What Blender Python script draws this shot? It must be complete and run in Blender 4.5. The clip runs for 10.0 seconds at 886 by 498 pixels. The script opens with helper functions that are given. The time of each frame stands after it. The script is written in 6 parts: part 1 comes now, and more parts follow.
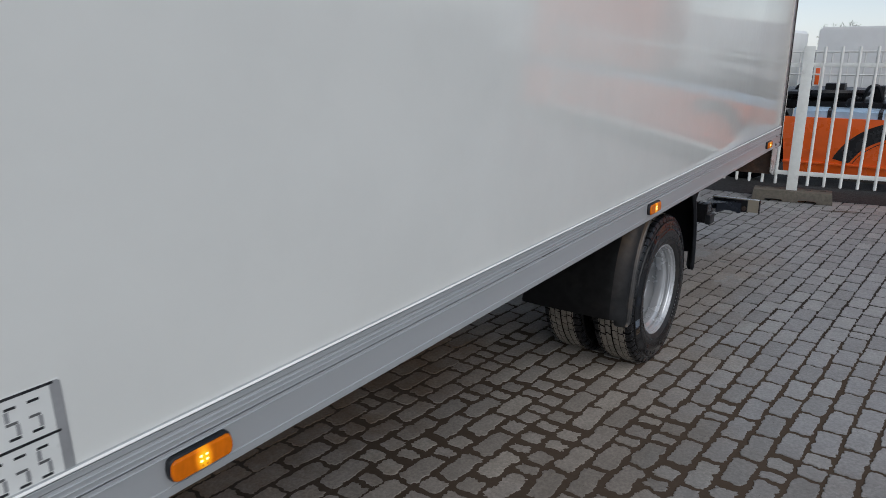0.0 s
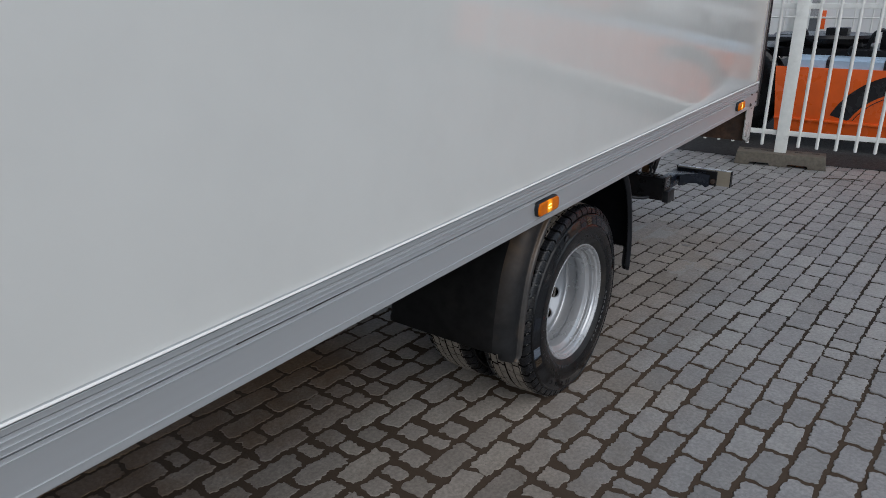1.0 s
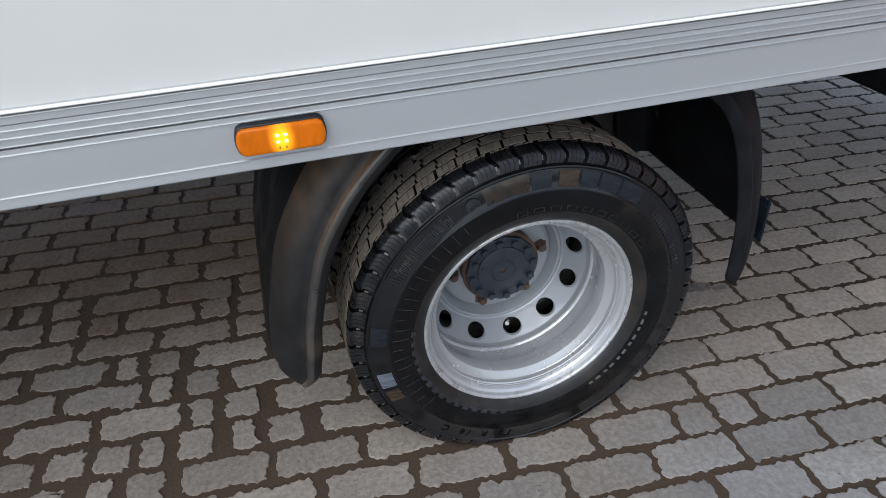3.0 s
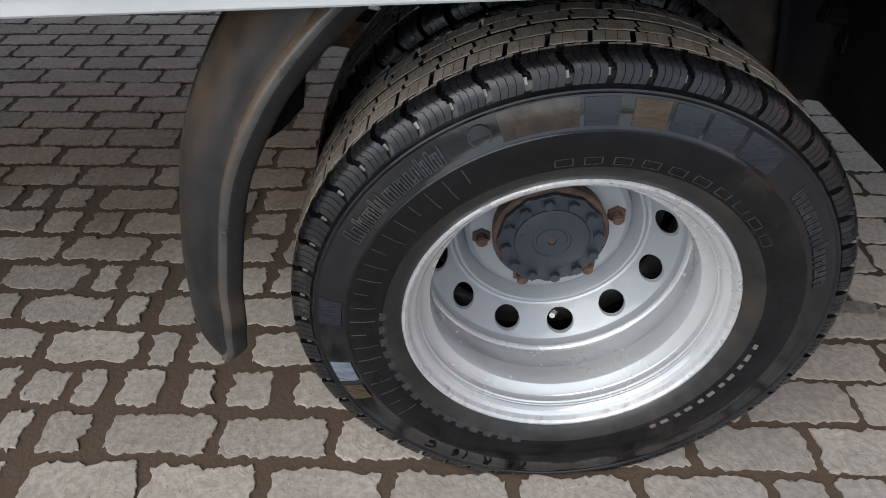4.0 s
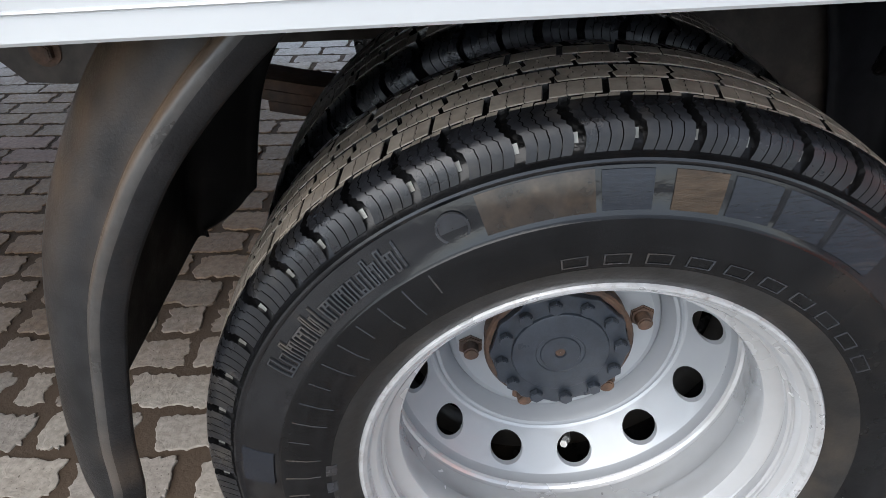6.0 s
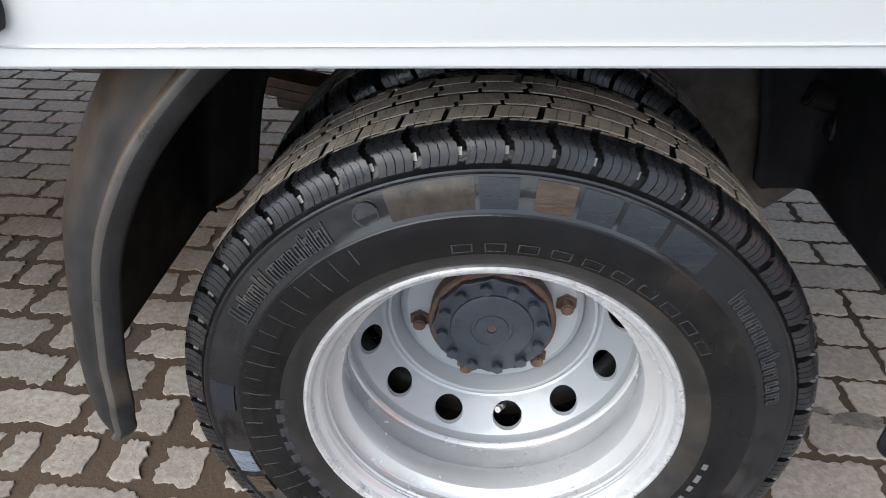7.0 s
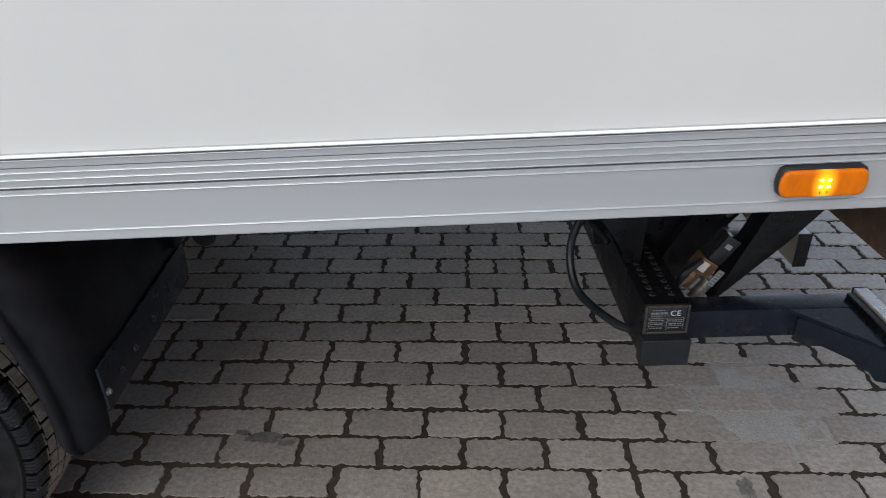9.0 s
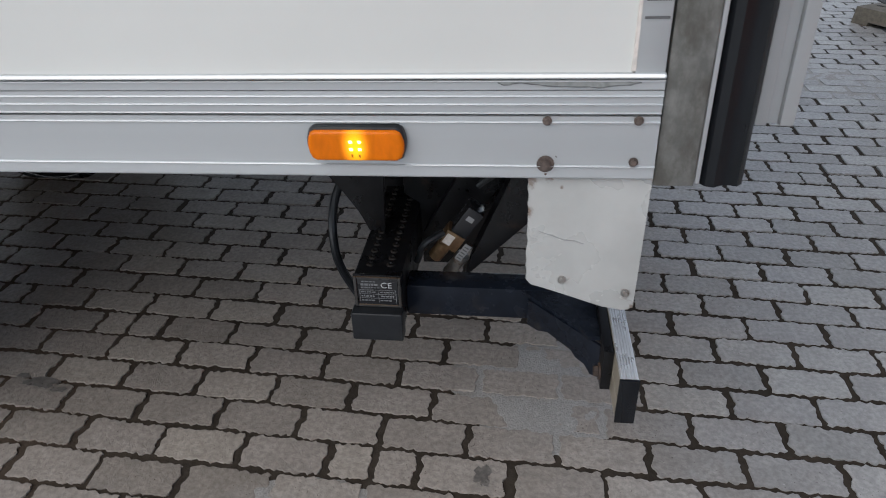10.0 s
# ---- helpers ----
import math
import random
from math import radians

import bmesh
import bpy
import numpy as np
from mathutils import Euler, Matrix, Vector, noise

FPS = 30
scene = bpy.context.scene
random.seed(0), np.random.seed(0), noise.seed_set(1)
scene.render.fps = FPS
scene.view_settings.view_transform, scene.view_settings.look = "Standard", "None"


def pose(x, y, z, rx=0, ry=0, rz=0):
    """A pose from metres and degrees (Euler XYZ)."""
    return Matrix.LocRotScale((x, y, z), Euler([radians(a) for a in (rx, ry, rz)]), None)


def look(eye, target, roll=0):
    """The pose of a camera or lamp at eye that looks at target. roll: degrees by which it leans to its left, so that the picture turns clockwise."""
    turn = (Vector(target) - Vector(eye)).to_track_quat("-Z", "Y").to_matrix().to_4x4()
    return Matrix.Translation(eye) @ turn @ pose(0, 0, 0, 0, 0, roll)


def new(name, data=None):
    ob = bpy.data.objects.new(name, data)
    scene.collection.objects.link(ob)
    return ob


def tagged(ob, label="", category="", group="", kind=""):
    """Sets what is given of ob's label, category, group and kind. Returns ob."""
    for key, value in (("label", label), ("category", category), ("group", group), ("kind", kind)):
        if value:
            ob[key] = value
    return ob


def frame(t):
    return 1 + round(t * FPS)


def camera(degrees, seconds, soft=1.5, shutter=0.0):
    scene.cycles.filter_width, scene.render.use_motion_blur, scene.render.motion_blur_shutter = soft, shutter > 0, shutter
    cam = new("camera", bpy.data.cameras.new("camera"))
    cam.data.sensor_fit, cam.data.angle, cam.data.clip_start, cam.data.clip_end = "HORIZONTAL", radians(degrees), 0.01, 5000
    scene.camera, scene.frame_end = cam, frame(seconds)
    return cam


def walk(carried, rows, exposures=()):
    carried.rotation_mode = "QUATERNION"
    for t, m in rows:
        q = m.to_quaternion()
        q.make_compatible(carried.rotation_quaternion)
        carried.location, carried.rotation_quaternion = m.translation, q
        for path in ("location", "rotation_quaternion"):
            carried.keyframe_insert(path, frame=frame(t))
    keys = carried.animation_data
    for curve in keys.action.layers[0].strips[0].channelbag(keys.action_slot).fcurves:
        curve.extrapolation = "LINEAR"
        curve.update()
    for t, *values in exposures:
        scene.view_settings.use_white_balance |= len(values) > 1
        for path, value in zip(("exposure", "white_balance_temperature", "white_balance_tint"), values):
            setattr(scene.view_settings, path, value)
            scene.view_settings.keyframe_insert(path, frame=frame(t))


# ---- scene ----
cam = camera(65.0, 10.0, soft=0.15, shutter=0.1)
PATH = [
    (0, (0.999, -3.342, 1.526), (-0.136, -1.791, 0.975), -0.4),
    (0.5, (1.003, -2.808, 1.511), (-0.098, -1.253, 0.904), -0.5),
    (1, (0.982, -2.301, 1.488), (-0.139, -0.796, 0.796), -0.5),
    (1.5, (0.984, -1.792, 1.445), (-0.151, -0.338, 0.671), -0.3),
    (2, (1.061, -1.303, 1.427), (-0.3, -0.167, 0.5), -0.9),
    (2.5, (1.067, -0.849, 1.362), (-0.46, -0.048, 0.348), -1.7),
    (3, (0.954, -0.479, 1.281), (-0.651, -0.054, 0.165), -2.0),
    (3.2, (0.895, -0.341, 1.228), (-0.711, -0.094, 0.062), -2.1),
    (4.3, (0.464, -0.195, 0.995), (-1.092, -0.193, -0.263), -1.2),
    (4.5, (0.398, -0.205, 0.98), (-1.174, -0.22, -0.257), -1.8),
    (5, (0.383, -0.179, 0.927), (-1.303, -0.194, -0.147), -2.2),
    (5.2, (0.38, -0.173, 0.93), (-1.302, -0.159, -0.153), -2.2),
    (6.3, (0.389, -0.148, 0.926), (-1.284, -0.16, -0.169), -1.9),
    (6.5, (0.402, -0.136, 0.927), (-1.264, -0.147, -0.18), -1.0),
    (7, (0.514, -0.032, 1.001), (-1.148, -0.156, -0.105), -0.7),
    (7.5, (0.744, 0.223, 1.152), (-0.951, -0.009, 0.118), -1.0),
    (8, (0.88, 0.537, 1.268), (-0.839, 0.457, 0.249), -1.4),
    (8.5, (0.927, 0.845, 1.313), (-0.816, 0.768, 0.337), -1.3),
    (9, (0.924, 1.155, 1.31), (-0.827, 1.16, 0.343), -1.6),
    (9.5, (0.854, 1.501, 1.309), (-0.882, 1.547, 0.318), -1.8),
    (10, (0.832, 1.904, 1.249), (-0.863, 1.713, 0.205), -1.4),
]
EXPOSURES = [(0, -0.40, 5980, 10), (1, -0.40, 5970, 10), (1.5, -0.23, 5920, 10), (2, -0.06, 5850, 10), (2.5, 0.07, 5850, 10), (3, 0.26, 5920, 10), (4.3, 0.93, 6270, 10), (5.2, 1.09, 6150, 10), (6.5, 1.22, 6180, 10), (7, 1.32, 6200, 10), (7.5, 0.80, 6150, 10), (8, 0.44, 6050, 10), (8.5, 0.25, 6100, 10), (9.5, 0.25, 6130, 10), (10, 0.18, 6110, 10)]
walk(cam, [(t, look(eye, target, roll)) for t, eye, target, roll in PATH], EXPOSURES)

# ---- world, sun ----
world = bpy.data.worlds.new("sky")
scene.world = world
world.use_nodes = True
wn = world.node_tree
wn.nodes.clear()
sky = wn.nodes.new("ShaderNodeTexSky")
sky.sky_type = "NISHITA"
sky.sun_disc = False
sky.sun_elevation = radians(43)
sky.sun_rotation = radians(124)
sky.air_density = 1.0
sky.dust_density = 0.2
sky.ozone_density = 2.0
haze = wn.nodes.new("ShaderNodeHueSaturation")
haze.inputs["Saturation"].default_value = 0.36
bgd = wn.nodes.new("ShaderNodeBackground")
bgd.inputs["Strength"].default_value = 0.138
wout = wn.nodes.new("ShaderNodeOutputWorld")
wn.links.new(sky.outputs[0], haze.inputs["Color"])
cloud = wn.nodes.new("ShaderNodeMix")
cloud.data_type, cloud.blend_type = "RGBA", "MULTIPLY"
cloud.inputs["Factor"].default_value = 1.0
cloud.inputs["B"].default_value = (0.98, 1.0, 1.02, 1)
wn.links.new(haze.outputs[0], cloud.inputs["A"])
wn.links.new(cloud.outputs["Result"], bgd.inputs["Color"])
wn.links.new(bgd.outputs[0], wout.inputs["Surface"])
sun_data = bpy.data.lights.new("sun", "SUN")
sun_data.energy = 2.1
sun_data.angle = radians(60)
sun_data.color = (1.0, 0.935, 0.845)
sun = new("sun", sun_data)
sun.matrix_world = look((3.4, -2.3, 3.8), (0, 0, 0))


# ---- materials ----
def mat(name, base, rough=0.5, metal=0.0, var=0.15, scale=18.0, bump=0.15, bscale=120.0, dirt=None, dirt_amount=0.45,
        dirt_scale=6.0, coat=0.0, spec=0.5, rvar=0.12, depth=0.002, stretch=(1, 1, 1), pick=None, emit=0.0):
    m = bpy.data.materials.new(name)
    m.use_nodes = True
    t = m.node_tree
    nd, ln = t.nodes, t.links
    p = nd["Principled BSDF"]
    co = nd.new("ShaderNodeTexCoord")
    mp = nd.new("ShaderNodeMapping")
    mp.inputs["Scale"].default_value = stretch
    ln.new(co.outputs["Object"], mp.inputs["Vector"])
    vec = mp.outputs["Vector"]
    if pick == "object":
        oi = nd.new("ShaderNodeObjectInfo")
        sh = nd.new("ShaderNodeVectorMath")
        sh.operation = "MULTIPLY_ADD"
        sh.inputs[1].default_value = (1, 1, 1)
        cx = nd.new("ShaderNodeCombineXYZ")
        mu = nd.new("ShaderNodeMath")
        mu.operation = "MULTIPLY"
        mu.inputs[1].default_value = 37.0
        ln.new(oi.outputs["Random"], mu.inputs[0])
        ln.new(mu.outputs[0], cx.inputs["X"])
        ln.new(vec, sh.inputs[0])
        ln.new(cx.outputs[0], sh.inputs[2])
        vec = sh.outputs[0]

    def noise_tex(sc, det=4.0, ro=0.6):
        n = nd.new("ShaderNodeTexNoise")
        n.inputs["Scale"].default_value = sc
        n.inputs["Detail"].default_value = det
        n.inputs["Roughness"].default_value = ro
        ln.new(vec, n.inputs["Vector"])
        return n.outputs["Fac"]

    def mix(f, a, b, blend="MIX"):
        x = nd.new("ShaderNodeMix")
        x.data_type, x.blend_type = "RGBA", blend
        for sock, v in ((x.inputs["Factor"], f), (x.inputs["A"], a), (x.inputs["B"], b)):
            if isinstance(v, (int, float)):
                sock.default_value = v
            elif isinstance(v, tuple):
                sock.default_value = (*v[:3], 1)
            else:
                ln.new(v, sock)
        return x.outputs["Result"]

    def ramp(f, lo, hi, a=0.0, b=1.0):
        r = nd.new("ShaderNodeMapRange")
        r.interpolation_type = "SMOOTHSTEP"
        for k, v in zip(("From Min", "From Max", "To Min", "To Max"), (lo, hi, a, b)):
            r.inputs[k].default_value = v
        ln.new(f, r.inputs["Value"])
        return r.outputs["Result"]

    fine, broad = noise_tex(scale), noise_tex(scale * 0.13, 3.0)
    lo = tuple(c * (1 - var) for c in base)
    hi = tuple(min(1, c * (1 + var)) for c in base)
    col = mix(ramp(fine, 0.3, 0.7), lo, hi)
    col = mix(ramp(broad, 0.35, 0.7, 0.0, var * 1.6), col, tuple(c * 0.6 for c in base))
    if pick:
        if pick == "object":
            rnd = oi.outputs["Random"]
        else:
            rnd = nd.new("ShaderNodeNewGeometry").outputs["Random Per Island"]
        cr = nd.new("ShaderNodeValToRGB")
        cr.color_ramp.elements[0].color = (0.82, 0.81, 0.80, 1)
        cr.color_ramp.elements[1].color = (1.12, 1.11, 1.09, 1)
        e = cr.color_ramp.elements.new(0.5)
        e.color = (0.97, 0.96, 0.97, 1)
        ln.new(rnd, cr.inputs[0])
        col = mix(1.0, col, cr.outputs[0], "MULTIPLY")
    if dirt:
        df = ramp(noise_tex(dirt_scale, 7.0, 0.65), 1 - dirt_amount - 0.12, 1 - dirt_amount + 0.18)
        col = mix(df, col, dirt)
    ln.new(col, p.inputs["Base Color"])
    ln.new(ramp(noise_tex(scale * 0.6), 0.25, 0.75, max(0.02, rough - rvar), min(1, rough + rvar)), p.inputs["Roughness"])
    p.inputs["Metallic"].default_value = metal
    p.inputs["Coat Weight"].default_value = coat
    p.inputs["Coat Roughness"].default_value = 0.12
    p.inputs["Specular IOR Level"].default_value = spec
    if emit:
        ln.new(col, p.inputs["Emission Color"])
        p.inputs["Emission Strength"].default_value = emit
    if bump:
        b = nd.new("ShaderNodeBump")
        b.inputs["Strength"].default_value = bump
        b.inputs["Distance"].default_value = depth
        ln.new(noise_tex(bscale, 5.0), b.inputs["Height"])
        ln.new(b.outputs[0], p.inputs["Normal"])
    return m


M_PANEL = mat("white_grp_panel", (0.712, 0.710, 0.672), 0.09, var=0.02, scale=3, bump=0.3, bscale=2.0, depth=0.006, rvar=0.02, spec=0.9, dirt=(0.665, 0.665, 0.645), dirt_amount=0.3, dirt_scale=1.1)
M_ALU = mat("anodised_aluminium", (0.505, 0.517, 0.522), 0.38, metal=0.5, var=0.04, scale=8, bump=0.08, bscale=300, depth=0.0006, stretch=(1, 0.03, 1))
M_ALU_DIRTY = mat("weathered_aluminium", (0.225, 0.225, 0.21), 0.5, metal=0.4, var=0.3, scale=45, bump=0.25, dirt=(0.115, 0.110, 0.097), dirt_amount=0.52, dirt_scale=26, stretch=(1, 1, 0.6))
# one silver paint in two tones: cone as if shaded, barrel as if lit
M_SILVER_SHADED = mat("shaded_silver_wheel", (0.345, 0.36, 0.378), 0.42, metal=0.45, var=0.03, scale=8, bump=0, rvar=0.03)
M_SILVER_LIT = mat("lit_silver_barrel", (0.51, 0.515, 0.52), 0.25, metal=0.5, var=0.04, scale=14, bump=0.05, bscale=60, depth=0.0006, rvar=0.05, dirt=(0.40, 0.38, 0.35), dirt_amount=0.25, dirt_scale=22)
M_RUBBER = mat("tyre_rubber", (0.006, 0.0061, 0.0066), 0.19, var=0.4, scale=22, rvar=0.16, spec=0.26, bump=0.3, bscale=60, depth=0.002, dirt=(0.028, 0.022, 0.017), dirt_amount=0.34, dirt_scale=6)
M_SIDEBAND = mat("glossy_sidewall_band", (0.008, 0.0085, 0.010), 0.15, var=0.4, scale=16, rvar=0.09, spec=0.45, bump=0.2, bscale=35, depth=0.002, dirt=(0.065, 0.046, 0.030), dirt_amount=0.27, dirt_scale=5)
M_TREAD = mat("worn_tread_rubber", (0.238, 0.205, 0.168), 0.66, var=0.3, scale=50, bump=0.4, bscale=300, depth=0.001, dirt=(0.30, 0.245, 0.19), dirt_amount=0.40, dirt_scale=10)
M_LUG = mat("shoulder_lug_rubber", (0.011, 0.0115, 0.0135), 0.30, spec=0.38, var=0.35, scale=40, bump=0.35, bscale=260, depth=0.001, dirt=(0.045, 0.040, 0.034), dirt_amount=0.36, dirt_scale=16)
M_RELIEF = mat("raised_sidewall_rubber", (0.024, 0.026, 0.030), 0.22, var=0.3, scale=40, bump=0.2, bscale=260, depth=0.0006, dirt=(0.07, 0.058, 0.045), dirt_amount=0.4, dirt_scale=9)
# warm glints on the glossy sidewall, painted as brown patches
M_BAND_BRONZE = mat("bronze_glint_patch", (0.046, 0.033, 0.022), 0.28, spec=0.25, var=0.3, scale=40, bump=0.4, bscale=160, depth=0.001, stretch=(1, 1, 7))
M_BAND_SHEEN = mat("dust_and_bronze_sheen", (0.014, 0.011, 0.009), 0.17, var=0.4, scale=26, spec=0.5, bump=0.15, bscale=60, depth=0.0015, dirt=(0.090, 0.062, 0.038), dirt_amount=0.44, dirt_scale=6)
M_FIGURE = mat("matt_black_figure", (0.003, 0.003, 0.003), 0.7, var=0.2, bump=0, spec=0.1)
# the sky's reflection painted blue-grey on one patch
M_BAND_SKY = mat("sky_reflection_patch", (0.115, 0.135, 0.165), 0.30, spec=0.5, var=0.3, scale=30, bump=0.5, bscale=160, depth=0.001, stretch=(1, 1, 7))
M_BAND = mat("ribbed_sidewall_patch", (0.012, 0.0145, 0.020), 0.17, spec=0.42, var=0.2, scale=60, bump=0.18, bscale=160, depth=0.0015, stretch=(1, 1, 7), dirt=(0.05, 0.042, 0.033), dirt_amount=0.28, dirt_scale=9)
M_PLASTIC = mat("black_mudguard_plastic", (0.016, 0.016, 0.0165), 0.42, spec=0.22, var=0.3, scale=30, bump=0.45, bscale=350, depth=0.001, dirt=(0.050, 0.038, 0.028), dirt_amount=0.36, dirt_scale=9)
M_SHEET = mat("black_guard_sheet", (0.011, 0.0107, 0.0107), 0.5, var=0.3, scale=22, bump=0.4, bscale=300, depth=0.001, spec=0.12, dirt=(0.02, 0.018, 0.016), dirt_amount=0.35, dirt_scale=8)


def dust_and_sheen(m, colour, lo, hi, most):
    """Brown dust and a painted warm sheen where a surface looks up."""
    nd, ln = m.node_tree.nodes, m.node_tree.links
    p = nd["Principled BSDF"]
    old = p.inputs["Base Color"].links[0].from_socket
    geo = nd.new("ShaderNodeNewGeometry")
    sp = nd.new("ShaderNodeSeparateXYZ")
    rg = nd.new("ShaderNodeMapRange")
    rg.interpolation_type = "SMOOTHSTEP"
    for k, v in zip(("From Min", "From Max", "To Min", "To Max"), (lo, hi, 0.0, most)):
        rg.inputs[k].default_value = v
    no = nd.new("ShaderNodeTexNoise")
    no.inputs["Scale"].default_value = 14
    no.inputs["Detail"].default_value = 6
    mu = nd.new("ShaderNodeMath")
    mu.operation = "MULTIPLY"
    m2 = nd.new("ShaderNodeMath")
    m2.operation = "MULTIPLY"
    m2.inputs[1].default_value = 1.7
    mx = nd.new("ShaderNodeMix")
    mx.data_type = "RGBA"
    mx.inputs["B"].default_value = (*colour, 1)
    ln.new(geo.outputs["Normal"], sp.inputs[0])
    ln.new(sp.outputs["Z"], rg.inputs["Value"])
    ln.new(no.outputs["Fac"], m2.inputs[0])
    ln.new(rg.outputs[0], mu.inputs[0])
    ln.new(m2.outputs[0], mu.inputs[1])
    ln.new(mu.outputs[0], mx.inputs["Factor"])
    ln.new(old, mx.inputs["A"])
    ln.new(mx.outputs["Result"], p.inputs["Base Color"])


# warm highlight along the guard's roll, painted by the way it faces
dust_and_sheen(M_PLASTIC, (0.150, 0.098, 0.058), 0.05, 0.75, 0.6)
M_PLASTIC_REAR = mat("clean_black_guard_plastic", (0.011, 0.0115, 0.0135), 0.40, spec=0.13, var=0.3, scale=22, bump=0.4, bscale=350, depth=0.001, dirt=(0.018, 0.016, 0.015), dirt_amount=0.35, dirt_scale=8)
# wear plus the brown gleam of the bead's shoulder, both in the colour
M_WORN_SHEEN = mat("worn_black_sheen", (0.040, 0.038, 0.036), 0.36, var=0.35, scale=30, bump=0.3, bscale=300, depth=0.0008, dirt=(0.068, 0.056, 0.046), dirt_amount=0.42, dirt_scale=9)
dust_and_sheen(M_WORN_SHEEN, (0.170, 0.112, 0.066), 0.1, 0.7, 0.7)
M_BLACK = mat("black_painted_steel", (0.008, 0.008, 0.009), 0.34, spec=0.28, var=0.3, scale=30, bump=0.2, bscale=220, depth=0.001, dirt=(0.060, 0.034, 0.020), dirt_amount=0.31, dirt_scale=16)
M_KNOB = mat("dull_black_knob", (0.012, 0.0115, 0.011), 0.6, spec=0.2, var=0.3, scale=60, bump=0.2, dirt=(0.05, 0.032, 0.02), dirt_amount=0.4, dirt_scale=20)
M_BLUEBLACK = mat("blue_black_paint", (0.010, 0.013, 0.020), 0.22, spec=0.22, var=0.2, scale=30, bump=0.1, dirt=(0.05, 0.045, 0.04), dirt_amount=0.3, dirt_scale=16)
M_HUB = mat("blue_grey_cast_hub", (0.028, 0.034, 0.044), 0.38, var=0.2, scale=60, bump=0.3, bscale=260, depth=0.001, dirt=(0.070, 0.050, 0.036), dirt_amount=0.27, dirt_scale=22)
M_RUST = mat("rusty_steel", (0.105, 0.058, 0.035), 0.75, var=0.4, scale=70, bump=0.5, bscale=200, depth=0.002, dirt=(0.05, 0.035, 0.028), dirt_amount=0.5, dirt_scale=25)
M_CHASSIS = mat("rusty_brown_chassis", (0.085, 0.045, 0.027), 0.75, var=0.35, scale=40, bump=0.4, dirt=(0.03, 0.022, 0.018), dirt_amount=0.45, dirt_scale=9)
M_BOLTRUST = mat("dull_rusty_bolt", (0.13, 0.10, 0.085), 0.6, metal=0.2, var=0.4, scale=150, bump=0.4, bscale=300, dirt=(0.06, 0.045, 0.038), dirt_amount=0.45, dirt_scale=90)
M_BOLTDARK = mat("dark_zinc_bolt", (0.12, 0.12, 0.12), 0.4, metal=0.7, var=0.3, scale=90, bump=0.2, dirt=(0.03, 0.027, 0.024), dirt_amount=0.45, dirt_scale=60)
M_SEAL = mat("black_door_seal_rubber", (0.006, 0.007, 0.009), 0.33, var=0.3, scale=20, bump=0.25, spec=0.35, dirt=(0.02, 0.02, 0.021), dirt_amount=0.38, dirt_scale=5, stretch=(1, 1, 0.3))
M_STEELBOLT = mat("zinc_bolt", (0.45, 0.44, 0.42), 0.4, metal=0.8, var=0.25, scale=90, bump=0.2, dirt=(0.18, 0.11, 0.06), dirt_amount=0.4, dirt_scale=60)
M_LENS = mat("amber_lens", (0.60, 0.135, 0.001), 0.14, var=0.12, scale=60, bump=0.3, bscale=420, depth=0.0008, coat=0.0, spec=0.2, emit=0.2, stretch=(1, 1.4, 0.6))


def lens_glow(m):
    """The lens glows most in front of its diodes."""
    nd, ln = m.node_tree.nodes, m.node_tree.links
    co = nd.new("ShaderNodeTexCoord")
    mp = nd.new("ShaderNodeMapping")
    mp.inputs["Scale"].default_value = (0.3, 1.0, 0.62)
    le = nd.new("ShaderNodeVectorMath")
    le.operation = "LENGTH"
    rg = nd.new("ShaderNodeMapRange")
    rg.interpolation_type = "SMOOTHSTEP"
    for k, v in zip(("From Min", "From Max", "To Min", "To Max"), (0.007, 0.024, 1.15, 0.05)):
        rg.inputs[k].default_value = v
    cr = nd.new("ShaderNodeMapRange")
    for k, v in zip(("From Min", "From Max", "To Min", "To Max"), (0.006, 0.022, 1.0, 0.0)):
        cr.inputs[k].default_value = v
    mx = nd.new("ShaderNodeMix")
    mx.data_type = "RGBA"
    mx.inputs["A"].default_value = (0.9, 0.24, 0.004, 1)
    mx.inputs["B"].default_value = (1.0, 0.62, 0.012, 1)
    ln.new(co.outputs["Object"], mp.inputs["Vector"])
    ln.new(mp.outputs[0], le.inputs[0])
    ln.new(le.outputs["Value"], rg.inputs["Value"])
    ln.new(le.outputs["Value"], cr.inputs["Value"])
    ln.new(cr.outputs[0], mx.inputs["Factor"])
    p = nd["Principled BSDF"]
    ln.new(mx.outputs["Result"], p.inputs["Emission Color"])
    ln.new(rg.outputs[0], p.inputs["Emission Strength"])


lens_glow(M_LENS)
M_LED = mat("lit_led", (1.0, 0.80, 0.25), 0.3, var=0.03, bump=0, emit=3.2)
M_LENS_DARK = mat("amber_slot", (0.34, 0.12, 0.004), 0.3, var=0.1, bump=0)
M_LIP = mat("chipped_silver_lip", (0.50, 0.505, 0.51), 0.36, metal=0.5, var=0.08, scale=60, bump=0.5, bscale=130, depth=0.0012, dirt=(0.20, 0.165, 0.14), dirt_amount=0.36, dirt_scale=70)
M_BEAD = mat("dust_brown_bead_rubber", (0.013, 0.0125, 0.012), 0.42, var=0.4, scale=40, bump=0.4, bscale=150, depth=0.001, dirt=(0.030, 0.024, 0.018), dirt_amount=0.42, dirt_scale=14)
M_RIBTOP = mat("sky_lit_ribbed_aluminium", (0.84, 0.85, 0.86), 0.32, metal=0.6, var=0.04, scale=30, bump=0.1)
